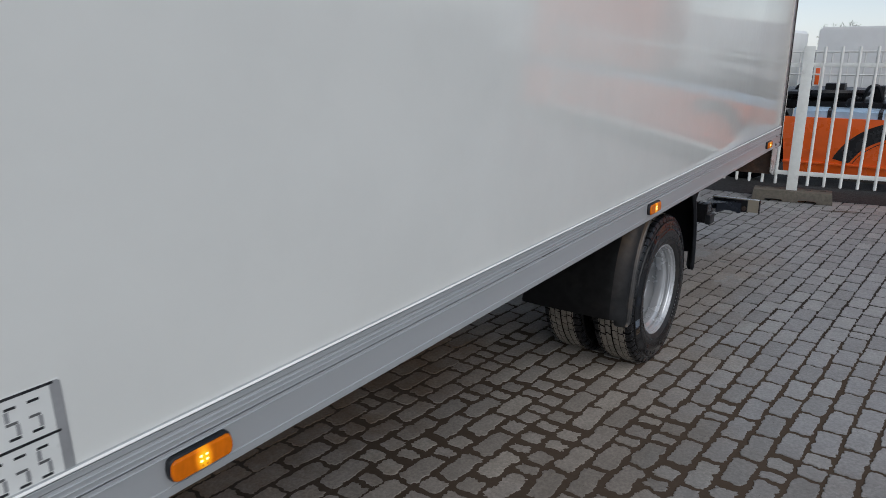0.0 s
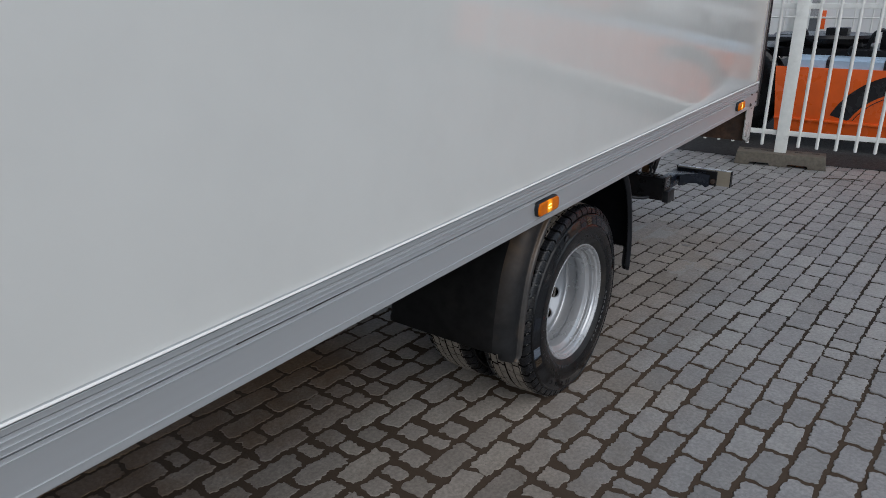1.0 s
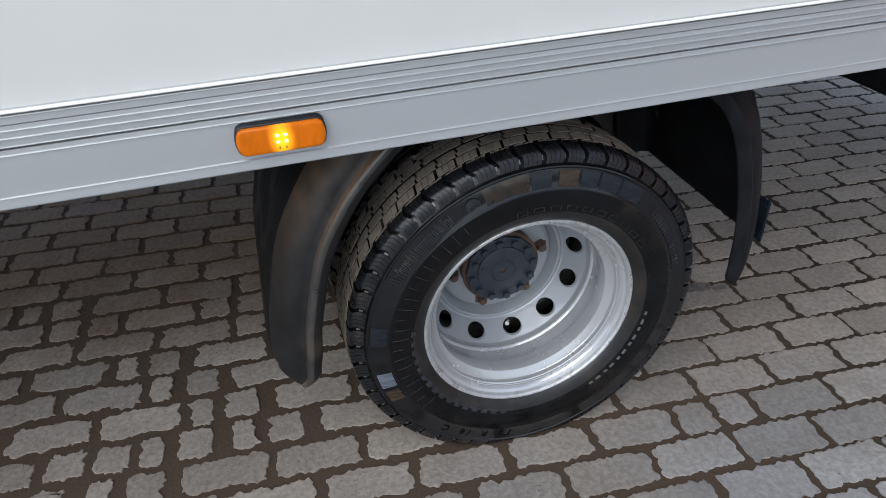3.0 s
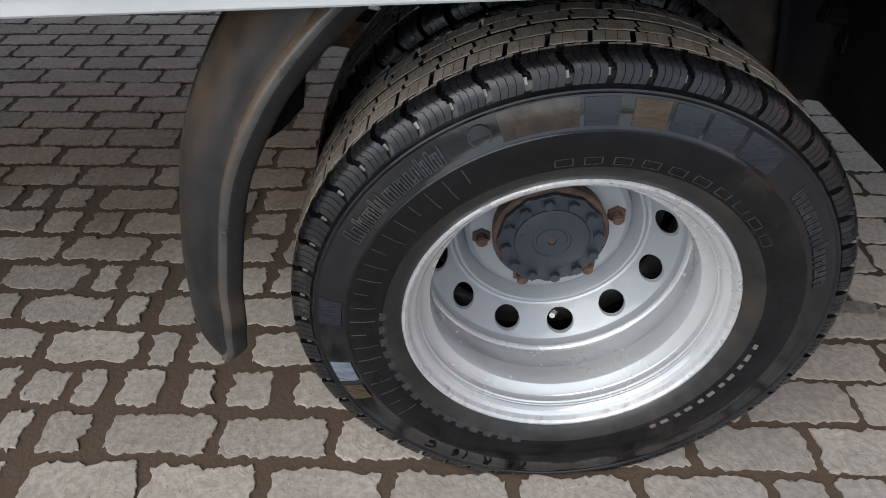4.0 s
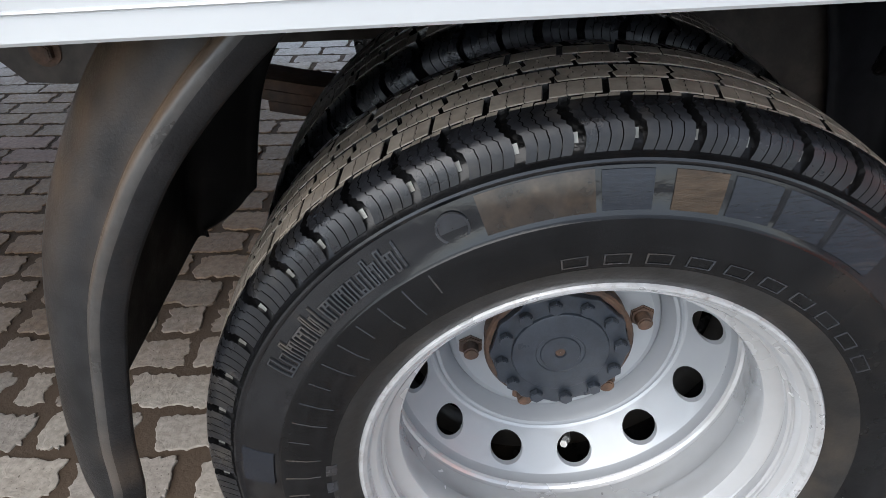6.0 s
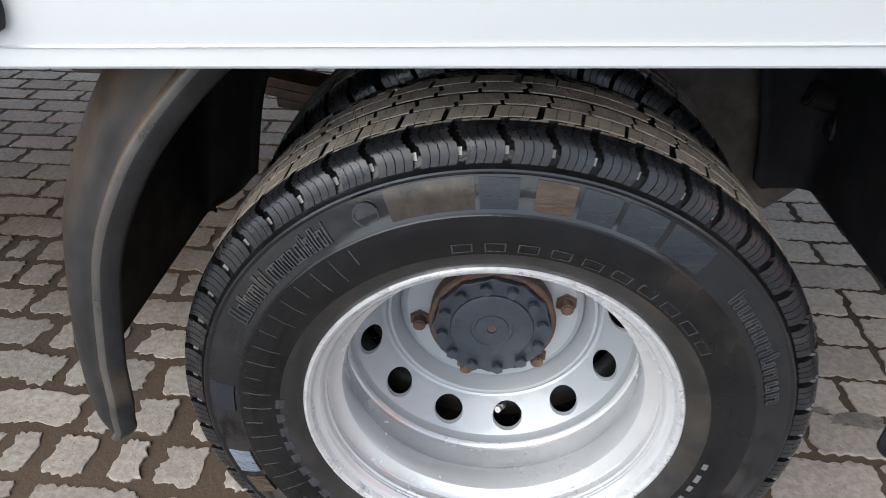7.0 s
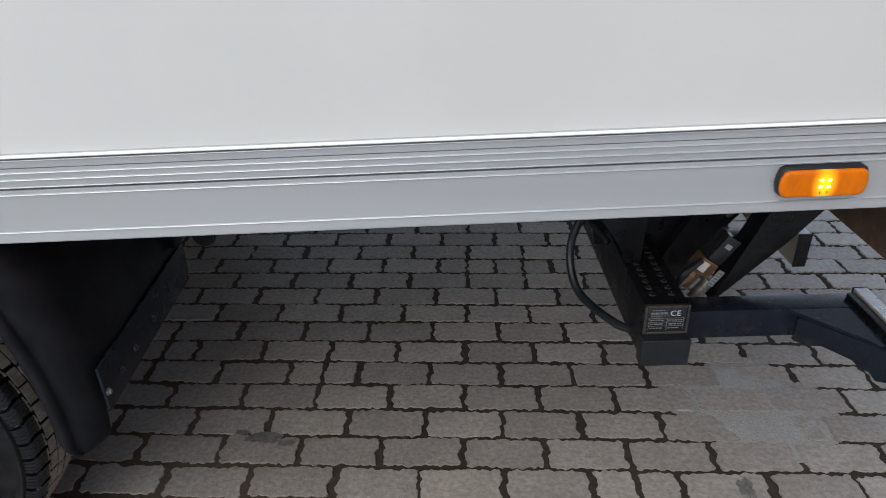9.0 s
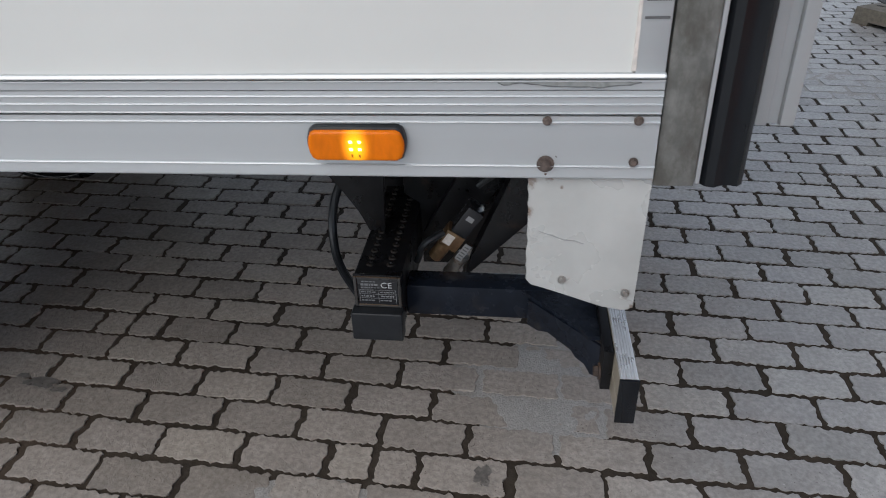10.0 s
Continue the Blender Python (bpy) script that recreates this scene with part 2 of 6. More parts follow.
M_GASKET = mat("black_rubber_seal", (0.013, 0.0145, 0.017), 0.40, spec=0.35, var=0.25, scale=25, bump=0.2, dirt=(0.05, 0.05, 0.048), dirt_amount=0.35)
M_PLATE = mat("worn_white_plate", (0.50, 0.50, 0.48), 0.3, metal=0.25, var=0.06, scale=14, bump=0.3, bscale=9, depth=0.004, dirt=(0.30, 0.26, 0.20), dirt_amount=0.27, dirt_scale=16)
M_BOLTGREY = mat("dull_grey_bolt", (0.30, 0.29, 0.275), 0.45, metal=0.5, var=0.3, scale=90, bump=0.2, dirt=(0.16, 0.10, 0.06), dirt_amount=0.42, dirt_scale=90)


def rust_marks(m, marks, colour):
    """Ragged rust stains soaked into the paint at the given places: y, z and reach."""
    nd, ln = m.node_tree.nodes, m.node_tree.links
    p = nd["Principled BSDF"]
    col = p.inputs["Base Color"].links[0].from_socket
    co = nd.new("ShaderNodeTexCoord")
    n = nd.new("ShaderNodeTexNoise")
    n.inputs["Scale"].default_value = 70
    n.inputs["Detail"].default_value = 8
    n.inputs["Roughness"].default_value = 0.7
    ln.new(co.outputs["Object"], n.inputs["Vector"])
    for y, z, reach in marks:
        sub = nd.new("ShaderNodeVectorMath")
        sub.operation = "SUBTRACT"
        sub.inputs[1].default_value = (0, y, z)
        flat = nd.new("ShaderNodeVectorMath")
        flat.operation = "MULTIPLY"
        flat.inputs[1].default_value = (0, 1, 0.8)
        le = nd.new("ShaderNodeVectorMath")
        le.operation = "LENGTH"
        ln.new(co.outputs["Object"], sub.inputs[0])
        ln.new(sub.outputs[0], flat.inputs[0])
        ln.new(flat.outputs[0], le.inputs[0])
        near_ = nd.new("ShaderNodeMapRange")
        for k, v in zip(("From Min", "From Max", "To Min", "To Max"), (0.0, reach, 0.36, -0.30)):
            near_.inputs[k].default_value = v
        ln.new(le.outputs["Value"], near_.inputs["Value"])
        add = nd.new("ShaderNodeMath")
        ln.new(near_.outputs[0], add.inputs[0])
        ln.new(n.outputs["Fac"], add.inputs[1])
        edge = nd.new("ShaderNodeMapRange")
        edge.interpolation_type = "SMOOTHSTEP"
        for k, v in zip(("From Min", "From Max", "To Min", "To Max"), (0.50, 0.78, 0.0, 0.75)):
            edge.inputs[k].default_value = v
        ln.new(add.outputs[0], edge.inputs["Value"])
        x = nd.new("ShaderNodeMix")
        x.data_type = "RGBA"
        x.inputs["B"].default_value = colour
        ln.new(edge.outputs[0], x.inputs["Factor"])
        ln.new(col, x.inputs["A"])
        col = x.outputs["Result"]
    ln.new(col, p.inputs["Base Color"])


rust_marks(M_PLATE, ((1.927, 0.851, 0.024), (1.950, 0.853, 0.013), (1.968, 0.838, 0.006), (1.976, 0.692, 0.012), (2.066, 0.671, 0.015), (1.926, 0.800, 0.016), (2.078, 0.648, 0.014)), (0.15, 0.085, 0.05, 1))
M_BAR = mat("cream_aluminium_bar", (0.42, 0.37, 0.29), 0.4, metal=0.3, var=0.1, scale=12, bump=0.15, stretch=(0.2, 1, 1))
M_LABEL = mat("black_label", (0.02, 0.02, 0.022), 0.25, var=0.1, bump=0)
M_PRINT = mat("pale_print", (0.55, 0.56, 0.57), 0.4, var=0.1, bump=0)
M_DIMPRINT = mat("dim_pale_print", (0.20, 0.205, 0.21), 0.4, var=0.15, bump=0)
M_GREYPRINT = mat("grey_print", (0.27, 0.27, 0.27), 0.4, var=0.1, bump=0)
M_INK = mat("grey_ink", (0.10, 0.10, 0.10), 0.5, var=0.15, bump=0)
M_SMEAR = mat("grey_torn_sealant", (0.27, 0.28, 0.27), 0.5, var=0.25, scale=120, bump=0.3, dirt=(0.15, 0.155, 0.15), dirt_amount=0.4, dirt_scale=60)
M_PUTTY = mat("cream_sealant", (0.62, 0.57, 0.52), 0.5, var=0.12, scale=60, bump=0.3, dirt=(0.40, 0.34, 0.29), dirt_amount=0.35, dirt_scale=40)
M_DECAL = mat("white_sticker", (0.66, 0.66, 0.63), 0.35, var=0.03, bump=0)
M_BRASS = mat("dirty_brass", (0.20, 0.125, 0.065), 0.4, metal=0.5, var=0.3, scale=60, bump=0.2, dirt=(0.16, 0.09, 0.05), dirt_amount=0.45, dirt_scale=40)
M_DARK = mat("dark_underside", (0.03, 0.028, 0.026), 0.8, var=0.3, scale=12, bump=0.3, dirt=(0.05, 0.04, 0.03))
M_PAVER = mat("concrete_paver", (0.307, 0.304, 0.297), 0.42, var=0.19, scale=75, bump=0.55, bscale=85, depth=0.0022, pick="object", dirt=(0.218, 0.215, 0.207), dirt_amount=0.36, dirt_scale=11)
M_PAVER_FAR = mat("concrete_paver_mass", (0.307, 0.304, 0.297), 0.42, var=0.19, scale=75, bump=0.55, bscale=85, depth=0.0022, pick="island", dirt=(0.218, 0.215, 0.207), dirt_amount=0.36, dirt_scale=11)


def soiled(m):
    """Brown sand on the stones and the truck's shade painted into their colour, darker stretches before and behind the
    wheels, with ragged borders; pits and flecks.
    """
    nd, ln = m.node_tree.nodes, m.node_tree.links
    p = nd["Principled BSDF"]
    col = p.inputs["Base Color"].links[0].from_socket
    geo = nd.new("ShaderNodeNewGeometry")
    sp = nd.new("ShaderNodeSeparateXYZ")
    ln.new(geo.outputs["Position"], sp.inputs[0])

    def maths(op, a_, b_):
        n = nd.new("ShaderNodeMath")
        n.operation = op
        for sock, v in zip(n.inputs, (a_, b_)):
            if isinstance(v, (int, float)):
                sock.default_value = v
            else:
                ln.new(v, sock)
        return n.outputs[0]

    def ragged(axis, scale, amount):
        n = nd.new("ShaderNodeTexNoise")
        n.inputs["Scale"].default_value = scale
        n.inputs["Detail"].default_value = 7
        n.inputs["Roughness"].default_value = 0.65
        ln.new(geo.outputs["Position"], n.inputs["Vector"])
        return maths("ADD", sp.outputs[axis], maths("MULTIPLY", maths("SUBTRACT", n.outputs["Fac"], 0.5), amount))

    def between(sock, lo, hi):
        r = nd.new("ShaderNodeMapRange")
        r.interpolation_type = "SMOOTHSTEP"
        r.inputs["From Min"].default_value, r.inputs["From Max"].default_value = lo, hi
        ln.new(sock, r.inputs["Value"])
        return r.outputs["Result"]

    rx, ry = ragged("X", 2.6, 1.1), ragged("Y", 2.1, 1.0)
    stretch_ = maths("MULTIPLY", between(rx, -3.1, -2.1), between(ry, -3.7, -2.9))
    # brown soil with the shade under the body's rear painted in
    soil_shade_rear = maths("MULTIPLY", maths("MULTIPLY", between(rx, 0.30, -0.20), between(ry, 2.8, 1.9)), between(ry, -0.05, 0.55))
    darker_front = maths("MULTIPLY", between(rx, -0.20, 0.20), between(ry, -0.20, -0.90))
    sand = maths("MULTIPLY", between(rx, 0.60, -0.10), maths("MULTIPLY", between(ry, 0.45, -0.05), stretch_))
    # shade under the body before the wheels, painted as a dark brown tint
    shade_front = maths("MULTIPLY", between(rx, -0.50, -1.05), maths("MULTIPLY", between(ry, 0.05, -0.55), stretch_))
    darker_rear = maths("MULTIPLY", maths("MULTIPLY", between(rx, 0.50, -0.05), between(ry, -0.10, 0.35)), between(ry, 2.2, 1.3))

    def spots(scale, lo, hi):
        n = nd.new("ShaderNodeTexNoise")
        n.inputs["Scale"].default_value = scale
        n.inputs["Detail"].default_value = 2
        ln.new(geo.outputs["Position"], n.inputs["Vector"])
        return between(n.outputs["Fac"], lo, hi)

    pits = maths("MULTIPLY", spots(170, 0.66, 0.72), spots(9, 0.42, 0.62))
    flecks = maths("MULTIPLY", spots(230, 0.69, 0.74), spots(13, 0.45, 0.62))
    for mask, tint in ((soil_shade_rear, (0.94, 0.85, 0.765, 1)), (darker_front, (0.83, 0.80, 0.76, 1)), (sand, (0.99, 0.90, 0.80, 1)), (shade_front, (0.60, 0.46, 0.35, 1)), (darker_rear, (0.97, 0.965, 0.96, 1)), (pits, (0.42, 0.40, 0.37, 1)), (flecks, (1.5, 1.5, 1.5, 1))):
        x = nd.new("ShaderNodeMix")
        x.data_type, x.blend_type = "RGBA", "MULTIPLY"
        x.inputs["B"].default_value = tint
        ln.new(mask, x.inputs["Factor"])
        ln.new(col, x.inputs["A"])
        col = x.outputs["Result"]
    ln.new(col, p.inputs["Base Color"])
    # creases and dents in the worn faces
    crease = nd.new("ShaderNodeTexNoise")
    crease.inputs["Scale"].default_value = 26
    crease.inputs["Detail"].default_value = 6
    crease.inputs["Distortion"].default_value = 1.6
    ln.new(geo.outputs["Position"], crease.inputs["Vector"])
    dent = nd.new("ShaderNodeBump")
    dent.inputs["Strength"].default_value = 0.5
    dent.inputs["Distance"].default_value = 0.006
    ln.new(maths("SUBTRACT", maths("ABSOLUTE", maths("SUBTRACT", crease.outputs["Fac"], 0.5), 0.0), maths("MULTIPLY", pits, 0.15)), dent.inputs["Height"])
    ln.new(p.inputs["Normal"].links[0].from_socket, dent.inputs["Normal"])
    ln.new(dent.outputs[0], p.inputs["Normal"])
    # less gloss where the sand and the painted shade lie
    dusty = maths("MAXIMUM", soil_shade_rear, maths("MAXIMUM", sand, shade_front))
    ln.new(maths("SUBTRACT", 0.5, maths("MULTIPLY", dusty, 0.42)), p.inputs["Specular IOR Level"])


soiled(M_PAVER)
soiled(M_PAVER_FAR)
M_GRIME = mat("grimy_brown_steel", (0.050, 0.040, 0.033), 0.6, var=0.4, scale=30, bump=0.4, bscale=150, depth=0.002, dirt=(0.035, 0.030, 0.027), dirt_amount=0.45, dirt_scale=8)
M_PAVER_RED = mat("red_concrete_paver", (0.26, 0.185, 0.155), 0.78, var=0.16, scale=75, bump=0.6, bscale=130, depth=0.004, pick="object", dirt=(0.13, 0.10, 0.085), dirt_amount=0.38, dirt_scale=11)
M_STAIN = mat("dark_oil_stain", (0.125, 0.113, 0.102), 0.35, var=0.3, scale=60, bump=0.4, bscale=140, depth=0.002)
M_DARK_YARD = mat("dark_yard_surface", (0.030, 0.029, 0.028), 0.8, var=0.3, scale=60, bump=0.6, bscale=150, depth=0.004, dirt=(0.05, 0.047, 0.043), dirt_amount=0.35, dirt_scale=2)
M_CEMENT = mat("cement_film", (0.285, 0.271, 0.252), 0.62, var=0.13, scale=95, bump=0.9, bscale=190, depth=0.0035, dirt=(0.20, 0.183, 0.162), dirt_amount=0.36, dirt_scale=7)
M_FENCE = mat("cream_white_fence_paint", (0.78, 0.78, 0.73), 0.4, var=0.05, scale=16, bump=0.1, dirt=(0.45, 0.44, 0.40), dirt_amount=0.3)
M_FOOT = mat("grey_brown_recycled_plastic", (0.125, 0.108, 0.083), 0.75, var=0.2, scale=40, bump=0.4, bscale=120)
M_ORANGE = mat("orange_truck_paint", (0.88, 0.135, 0.015), 0.3, var=0.05, scale=7, bump=0.05, coat=0.4)
M_SKY_SHEEN = mat("pale_blue_sky_sheen", (0.42, 0.56, 0.70), 0.3, var=0.06, scale=9, bump=0.05)
M_WHITEPAINT = mat("white_van_paint", (0.88, 0.875, 0.84), 0.4, var=0.03, scale=3, bump=0.05)
M_BARK = mat("bark", (0.10, 0.08, 0.06), 0.9, var=0.3, scale=12, bump=0.5)
M_TWIG = mat("bare_twigs", (0.13, 0.10, 0.085), 0.9, var=0.3, scale=12, bump=0)
M_GLASS = mat("dark_window_glass", (0.03, 0.035, 0.04), 0.08, var=0.1, bump=0)


def ground_material():
    m = mat("sandy_joint_dirt", (0.032, 0.026, 0.020), 0.9, var=0.4, scale=45, bump=0.6, bscale=90, depth=0.004, dirt=(0.049, 0.039, 0.030), dirt_amount=0.40, dirt_scale=5, spec=0.2)
    t = m.node_tree
    nd, ln = t.nodes, t.links
    p = nd["Principled BSDF"]
    old = p.inputs["Base Color"].links[0].from_socket
    co = nd.new("ShaderNodeTexCoord")
    mp = nd.new("ShaderNodeMapping")
    mp.inputs["Rotation"].default_value = (0, 0, radians(90 + ROW_TURN))
    ln.new(co.outputs["Object"], mp.inputs["Vector"])
    br = nd.new("ShaderNodeTexBrick")
    br.inputs["Scale"].default_value = 1.0
    br.inputs["Brick Width"].default_value = LONG
    br.inputs["Row Height"].default_value = WIDE
    br.inputs["Mortar Size"].default_value = 0.007
    br.inputs["Color1"].default_value = (0.275, 0.268, 0.258, 1)
    br.inputs["Color2"].default_value = (0.22, 0.213, 0.205, 1)
    br.inputs["Mortar"].default_value = (0.06, 0.05, 0.042, 1)
    ln.new(mp.outputs[0], br.inputs["Vector"])
    # the laid pattern shows only past the stones that stand as pieces
    sp = nd.new("ShaderNodeSeparateXYZ")
    ln.new(co.outputs["Object"], sp.inputs[0])

    def outside(sock, lo, hi):
        a = nd.new("ShaderNodeMath")
        a.operation = "LESS_THAN"
        a.inputs[1].default_value = lo
        b = nd.new("ShaderNodeMath")
        b.operation = "GREATER_THAN"
        b.inputs[1].default_value = hi
        c = nd.new("ShaderNodeMath")
        c.operation = "MAXIMUM"
        ln.new(sock, a.inputs[0])
        ln.new(sock, b.inputs[0])
        ln.new(a.outputs[0], c.inputs[0])
        ln.new(b.outputs[0], c.inputs[1])
        return c.outputs[0]

    f = nd.new("ShaderNodeMath")
    f.operation = "MAXIMUM"
    ln.new(outside(sp.outputs["X"], X_LO + 0.12, X_HI - 0.12), f.inputs[0])
    ln.new(outside(sp.outputs["Y"], Y_LO + 0.12, Y_HI - 0.12), f.inputs[1])
    x = nd.new("ShaderNodeMix")
    x.data_type = "RGBA"
    ln.new(f.outputs[0], x.inputs["Factor"])
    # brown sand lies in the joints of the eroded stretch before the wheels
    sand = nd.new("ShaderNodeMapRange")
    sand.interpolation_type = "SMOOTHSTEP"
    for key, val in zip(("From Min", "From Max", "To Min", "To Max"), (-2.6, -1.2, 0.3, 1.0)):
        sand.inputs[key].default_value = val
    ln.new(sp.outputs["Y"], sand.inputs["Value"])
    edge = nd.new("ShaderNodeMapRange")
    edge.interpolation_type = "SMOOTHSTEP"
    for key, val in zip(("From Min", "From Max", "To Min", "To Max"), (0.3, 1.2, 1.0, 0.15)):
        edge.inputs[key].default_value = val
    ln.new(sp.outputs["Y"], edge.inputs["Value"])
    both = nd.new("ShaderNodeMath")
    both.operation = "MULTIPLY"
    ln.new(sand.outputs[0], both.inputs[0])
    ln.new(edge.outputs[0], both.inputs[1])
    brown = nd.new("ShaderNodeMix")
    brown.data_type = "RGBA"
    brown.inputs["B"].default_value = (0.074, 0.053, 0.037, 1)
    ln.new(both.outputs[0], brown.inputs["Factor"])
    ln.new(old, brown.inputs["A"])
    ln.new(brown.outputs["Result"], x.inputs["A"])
    ln.new(br.outputs["Color"], x.inputs["B"])
    ln.new(x.outputs["Result"], p.inputs["Base Color"])
    return m


# paving bond: stone pitch along and across the rows, and the rows' turn from the truck's side
LONG, WIDE, ROW_TURN = 0.2095, 0.1045, -3.4
X_LO, X_HI, Y_LO, Y_HI = -5.5, 4.5, -3.6, 8.6
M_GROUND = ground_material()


# ---- mesh helpers ----
def finish(name, bm, material, parent=None, label="", smooth=35):
    bmesh.ops.recalc_face_normals(bm, faces=bm.faces)
    me = bpy.data.meshes.new(name)
    bm.to_mesh(me)
    bm.free()
    me.materials.append(material)
    if smooth:
        me.polygons.foreach_set("use_smooth", [True] * len(me.polygons))
        me.set_sharp_from_angle(angle=radians(smooth))
    ob = new(name, me)
    if parent:
        ob.parent = parent
        ob.matrix_parent_inverse = parent.matrix_world.inverted() if parent.type == "EMPTY" else Matrix()
    return tagged(ob, label)


def part(name, bm, material, parent, label="", smooth=35):
    return finish(name, bm, material, parent, label, smooth)


def empty(name, at, label, category, group=""):
    ob = new(name)
    ob.location = at
    ob.matrix_world = Matrix.Translation(at)
    return tagged(ob, label, category, group)


def box(x0, x1, y0, y1, z0, z1, bevel=0.0, seg=2, bm=None):
    bm = bm or bmesh.new()
    vs = bmesh.ops.create_cube(bm, size=1.0)["verts"]
    for v in vs:
        v.co = Vector((x0 + (v.co.x + 0.5) * (x1 - x0), y0 + (v.co.y + 0.5) * (y1 - y0), z0 + (v.co.z + 0.5) * (z1 - z0)))
    if bevel:
        es = list({e for v in vs for e in v.link_edges})
        bmesh.ops.bevel(bm, geom=es, offset=bevel, segments=seg, affect="EDGES", profile=0.6)
    return bm


def prism(pts, axis, a, b, bevel=0.0, bm=None):
    """A flat outline, pushed from a to b along the axis. The outline lies in the two other axes, in their order."""
    bm = bm or bmesh.new()

    def at(p, d):
        return {"x": (d, p[0], p[1]), "y": (p[0], d, p[1]), "z": (p[0], p[1], d)}[axis]

    lo = [bm.verts.new(at(p, a)) for p in pts]
    hi = [bm.verts.new(at(p, b)) for p in pts]
    n = len(pts)
    caps = [bm.faces.new(lo), bm.faces.new(hi[::-1])]
    for i in range(n):
        bm.faces.new((lo[i], lo[(i + 1) % n], hi[(i + 1) % n], hi[i]))
    if bevel:
        es = [e for f in caps for e in f.edges]
        bmesh.ops.bevel(bm, geom=es, offset=bevel, segments=2, affect="EDGES", profile=0.6)
    return bm


def lathe(profile, seg=96, bm=None, closed=False, at=(0, 0, 0)):
    """Turns (x, radius) pairs round the x axis."""
    bm = bm or bmesh.new()
    rings = []
    for x, r in profile:
        rings.append([bm.verts.new((at[0] + x, at[1] + r * math.cos(2 * math.pi * i / seg), at[2] + r * math.sin(2 * math.pi * i / seg))) for i in range(seg)])
    pairs = list(zip(rings, rings[1:]))
    if closed:
        pairs.append((rings[-1], rings[0]))
    for a, b in pairs:
        for i in range(seg):
            j = (i + 1) % seg
            bm.faces.new((a[i], a[j], b[j], b[i]))
    return bm


def rod(a, b, r, seg=16, bm=None, bevel=0.0, r2=None):
    bm = bm or bmesh.new()
    a, b = Vector(a), Vector(b)
    q = (b - a).to_track_quat("Z", "Y").to_matrix().to_4x4()
    vs = bmesh.ops.create_cone(bm, cap_ends=True, segments=seg, radius1=r, radius2=r if r2 is None else r2, depth=(b - a).length)["verts"]
    bmesh.ops.transform(bm, matrix=Matrix.Translation((a + b) / 2) @ q, verts=vs)
    if bevel:
        es = [e for e in {e for v in vs for e in v.link_edges} if any(len(f.verts) > 4 for f in e.link_faces)]
        bmesh.ops.bevel(bm, geom=es, offset=bevel, segments=2, affect="EDGES")
    return bm


def curve_points(ctrl, n):
    """A smooth line through control points."""
    ctrl = [Vector(c) for c in ctrl]
    pts = [2 * ctrl[0] - ctrl[1]] + ctrl + [2 * ctrl[-1] - ctrl[-2]]
    out = []
    for i in range(1, len(pts) - 2):
        p0, p1, p2, p3 = pts[i - 1:i + 3]
        for k in range(n):
            t = k / n
            out.append(0.5 * (2 * p1 + (p2 - p0) * t + (2 * p0 - 5 * p1 + 4 * p2 - p3) * t * t + (3 * p1 - p0 - 3 * p2 + p3) * t ** 3))
    return out + [ctrl[-1]]


def hose(ctrl, r, n=8, seg=10, bm=None):
    bm = bm or bmesh.new()
    pts = curve_points(ctrl, n)
    rings = []
    up = Vector((0.31, 0.22, 0.92))
    for i, p in enumerate(pts):
        d = (pts[min(i + 1, len(pts) - 1)] - pts[max(i - 1, 0)]).normalized()
        s = d.cross(up).normalized()
        u = s.cross(d)
        rings.append([bm.verts.new(p + r * (math.cos(2 * math.pi * k / seg) * s + math.sin(2 * math.pi * k / seg) * u)) for k in range(seg)])
    for a, b in zip(rings, rings[1:]):
        for k in range(seg):
            bm.faces.new((a[k], a[(k + 1) % seg], b[(k + 1) % seg], b[k]))
    bm.faces.new(rings[0][::-1])
    bm.faces.new(rings[-1])
    return bm


def hexbolt(at, axis, r, h, washer=True):
    """A bolt head with a washer that sits at a place and looks along the axis."""
    at, axis = Vector(at), Vector(axis).normalized()
    bm = bmesh.new()
    if washer:
        rod(at, at + axis * h * 0.25, r * 1.5, 18, bm)
    rod(at + axis * h * 0.2, at + axis * h, r, 6, bm, bevel=r * 0.12)
    return bm

# ---- ground sheet ----
def ground_sheet():
    """One sheet to the horizon, finer and slightly uneven where the stones lie."""
    xs = [-400, -60, -15] + [X_LO + (X_HI - X_LO) * i / 120 for i in range(121)] + [15, 60, 400]
    ys = [-400, -60, -12] + [Y_LO + (Y_HI - Y_LO) * i / 150 for i in range(151)] + [20, 60, 400]
    verts, faces = [], []
    for y in ys:
        for x in xs:
            h = 0.0
            if X_LO < x < X_HI and Y_LO < y < Y_HI:
                h = 0.0010 * noise.noise(Vector((x * 2.2, y * 2.2, 0.3))) + 0.0016 * noise.noise(Vector((x * 9, y * 9, 4.3)))
            verts.append((x, y, -0.0042 + h))
    w = len(xs)
    for j in range(len(ys) - 1):
        for i in range(w - 1):
            a = j * w + i
            faces.append((a, a + 1, a + w + 1, a + w))
    me = bpy.data.meshes.new("pavement")
    me.from_pydata(verts, [], faces)
    me.polygons.foreach_set("use_smooth", [True] * len(me.polygons))
    me.materials.append(M_GROUND)
    return tagged(new("pavement", me), "sandy joints of a worn grey concrete block pavement", "pavement", kind="structure")


pavement = ground_sheet()

# ---- the box truck ----
HUB_Y, HUB_Z = -0.0207, 0.3555
WHEEL_SCALE = 1.014
SIDE, FAR = 0.0, -2.2
FRONT, REAR = -4.3, 2.082
truck = empty("box_truck", (-1.1, 0.0, 0.0), "white box truck with grey aluminium side rail and tail lift", "truck")

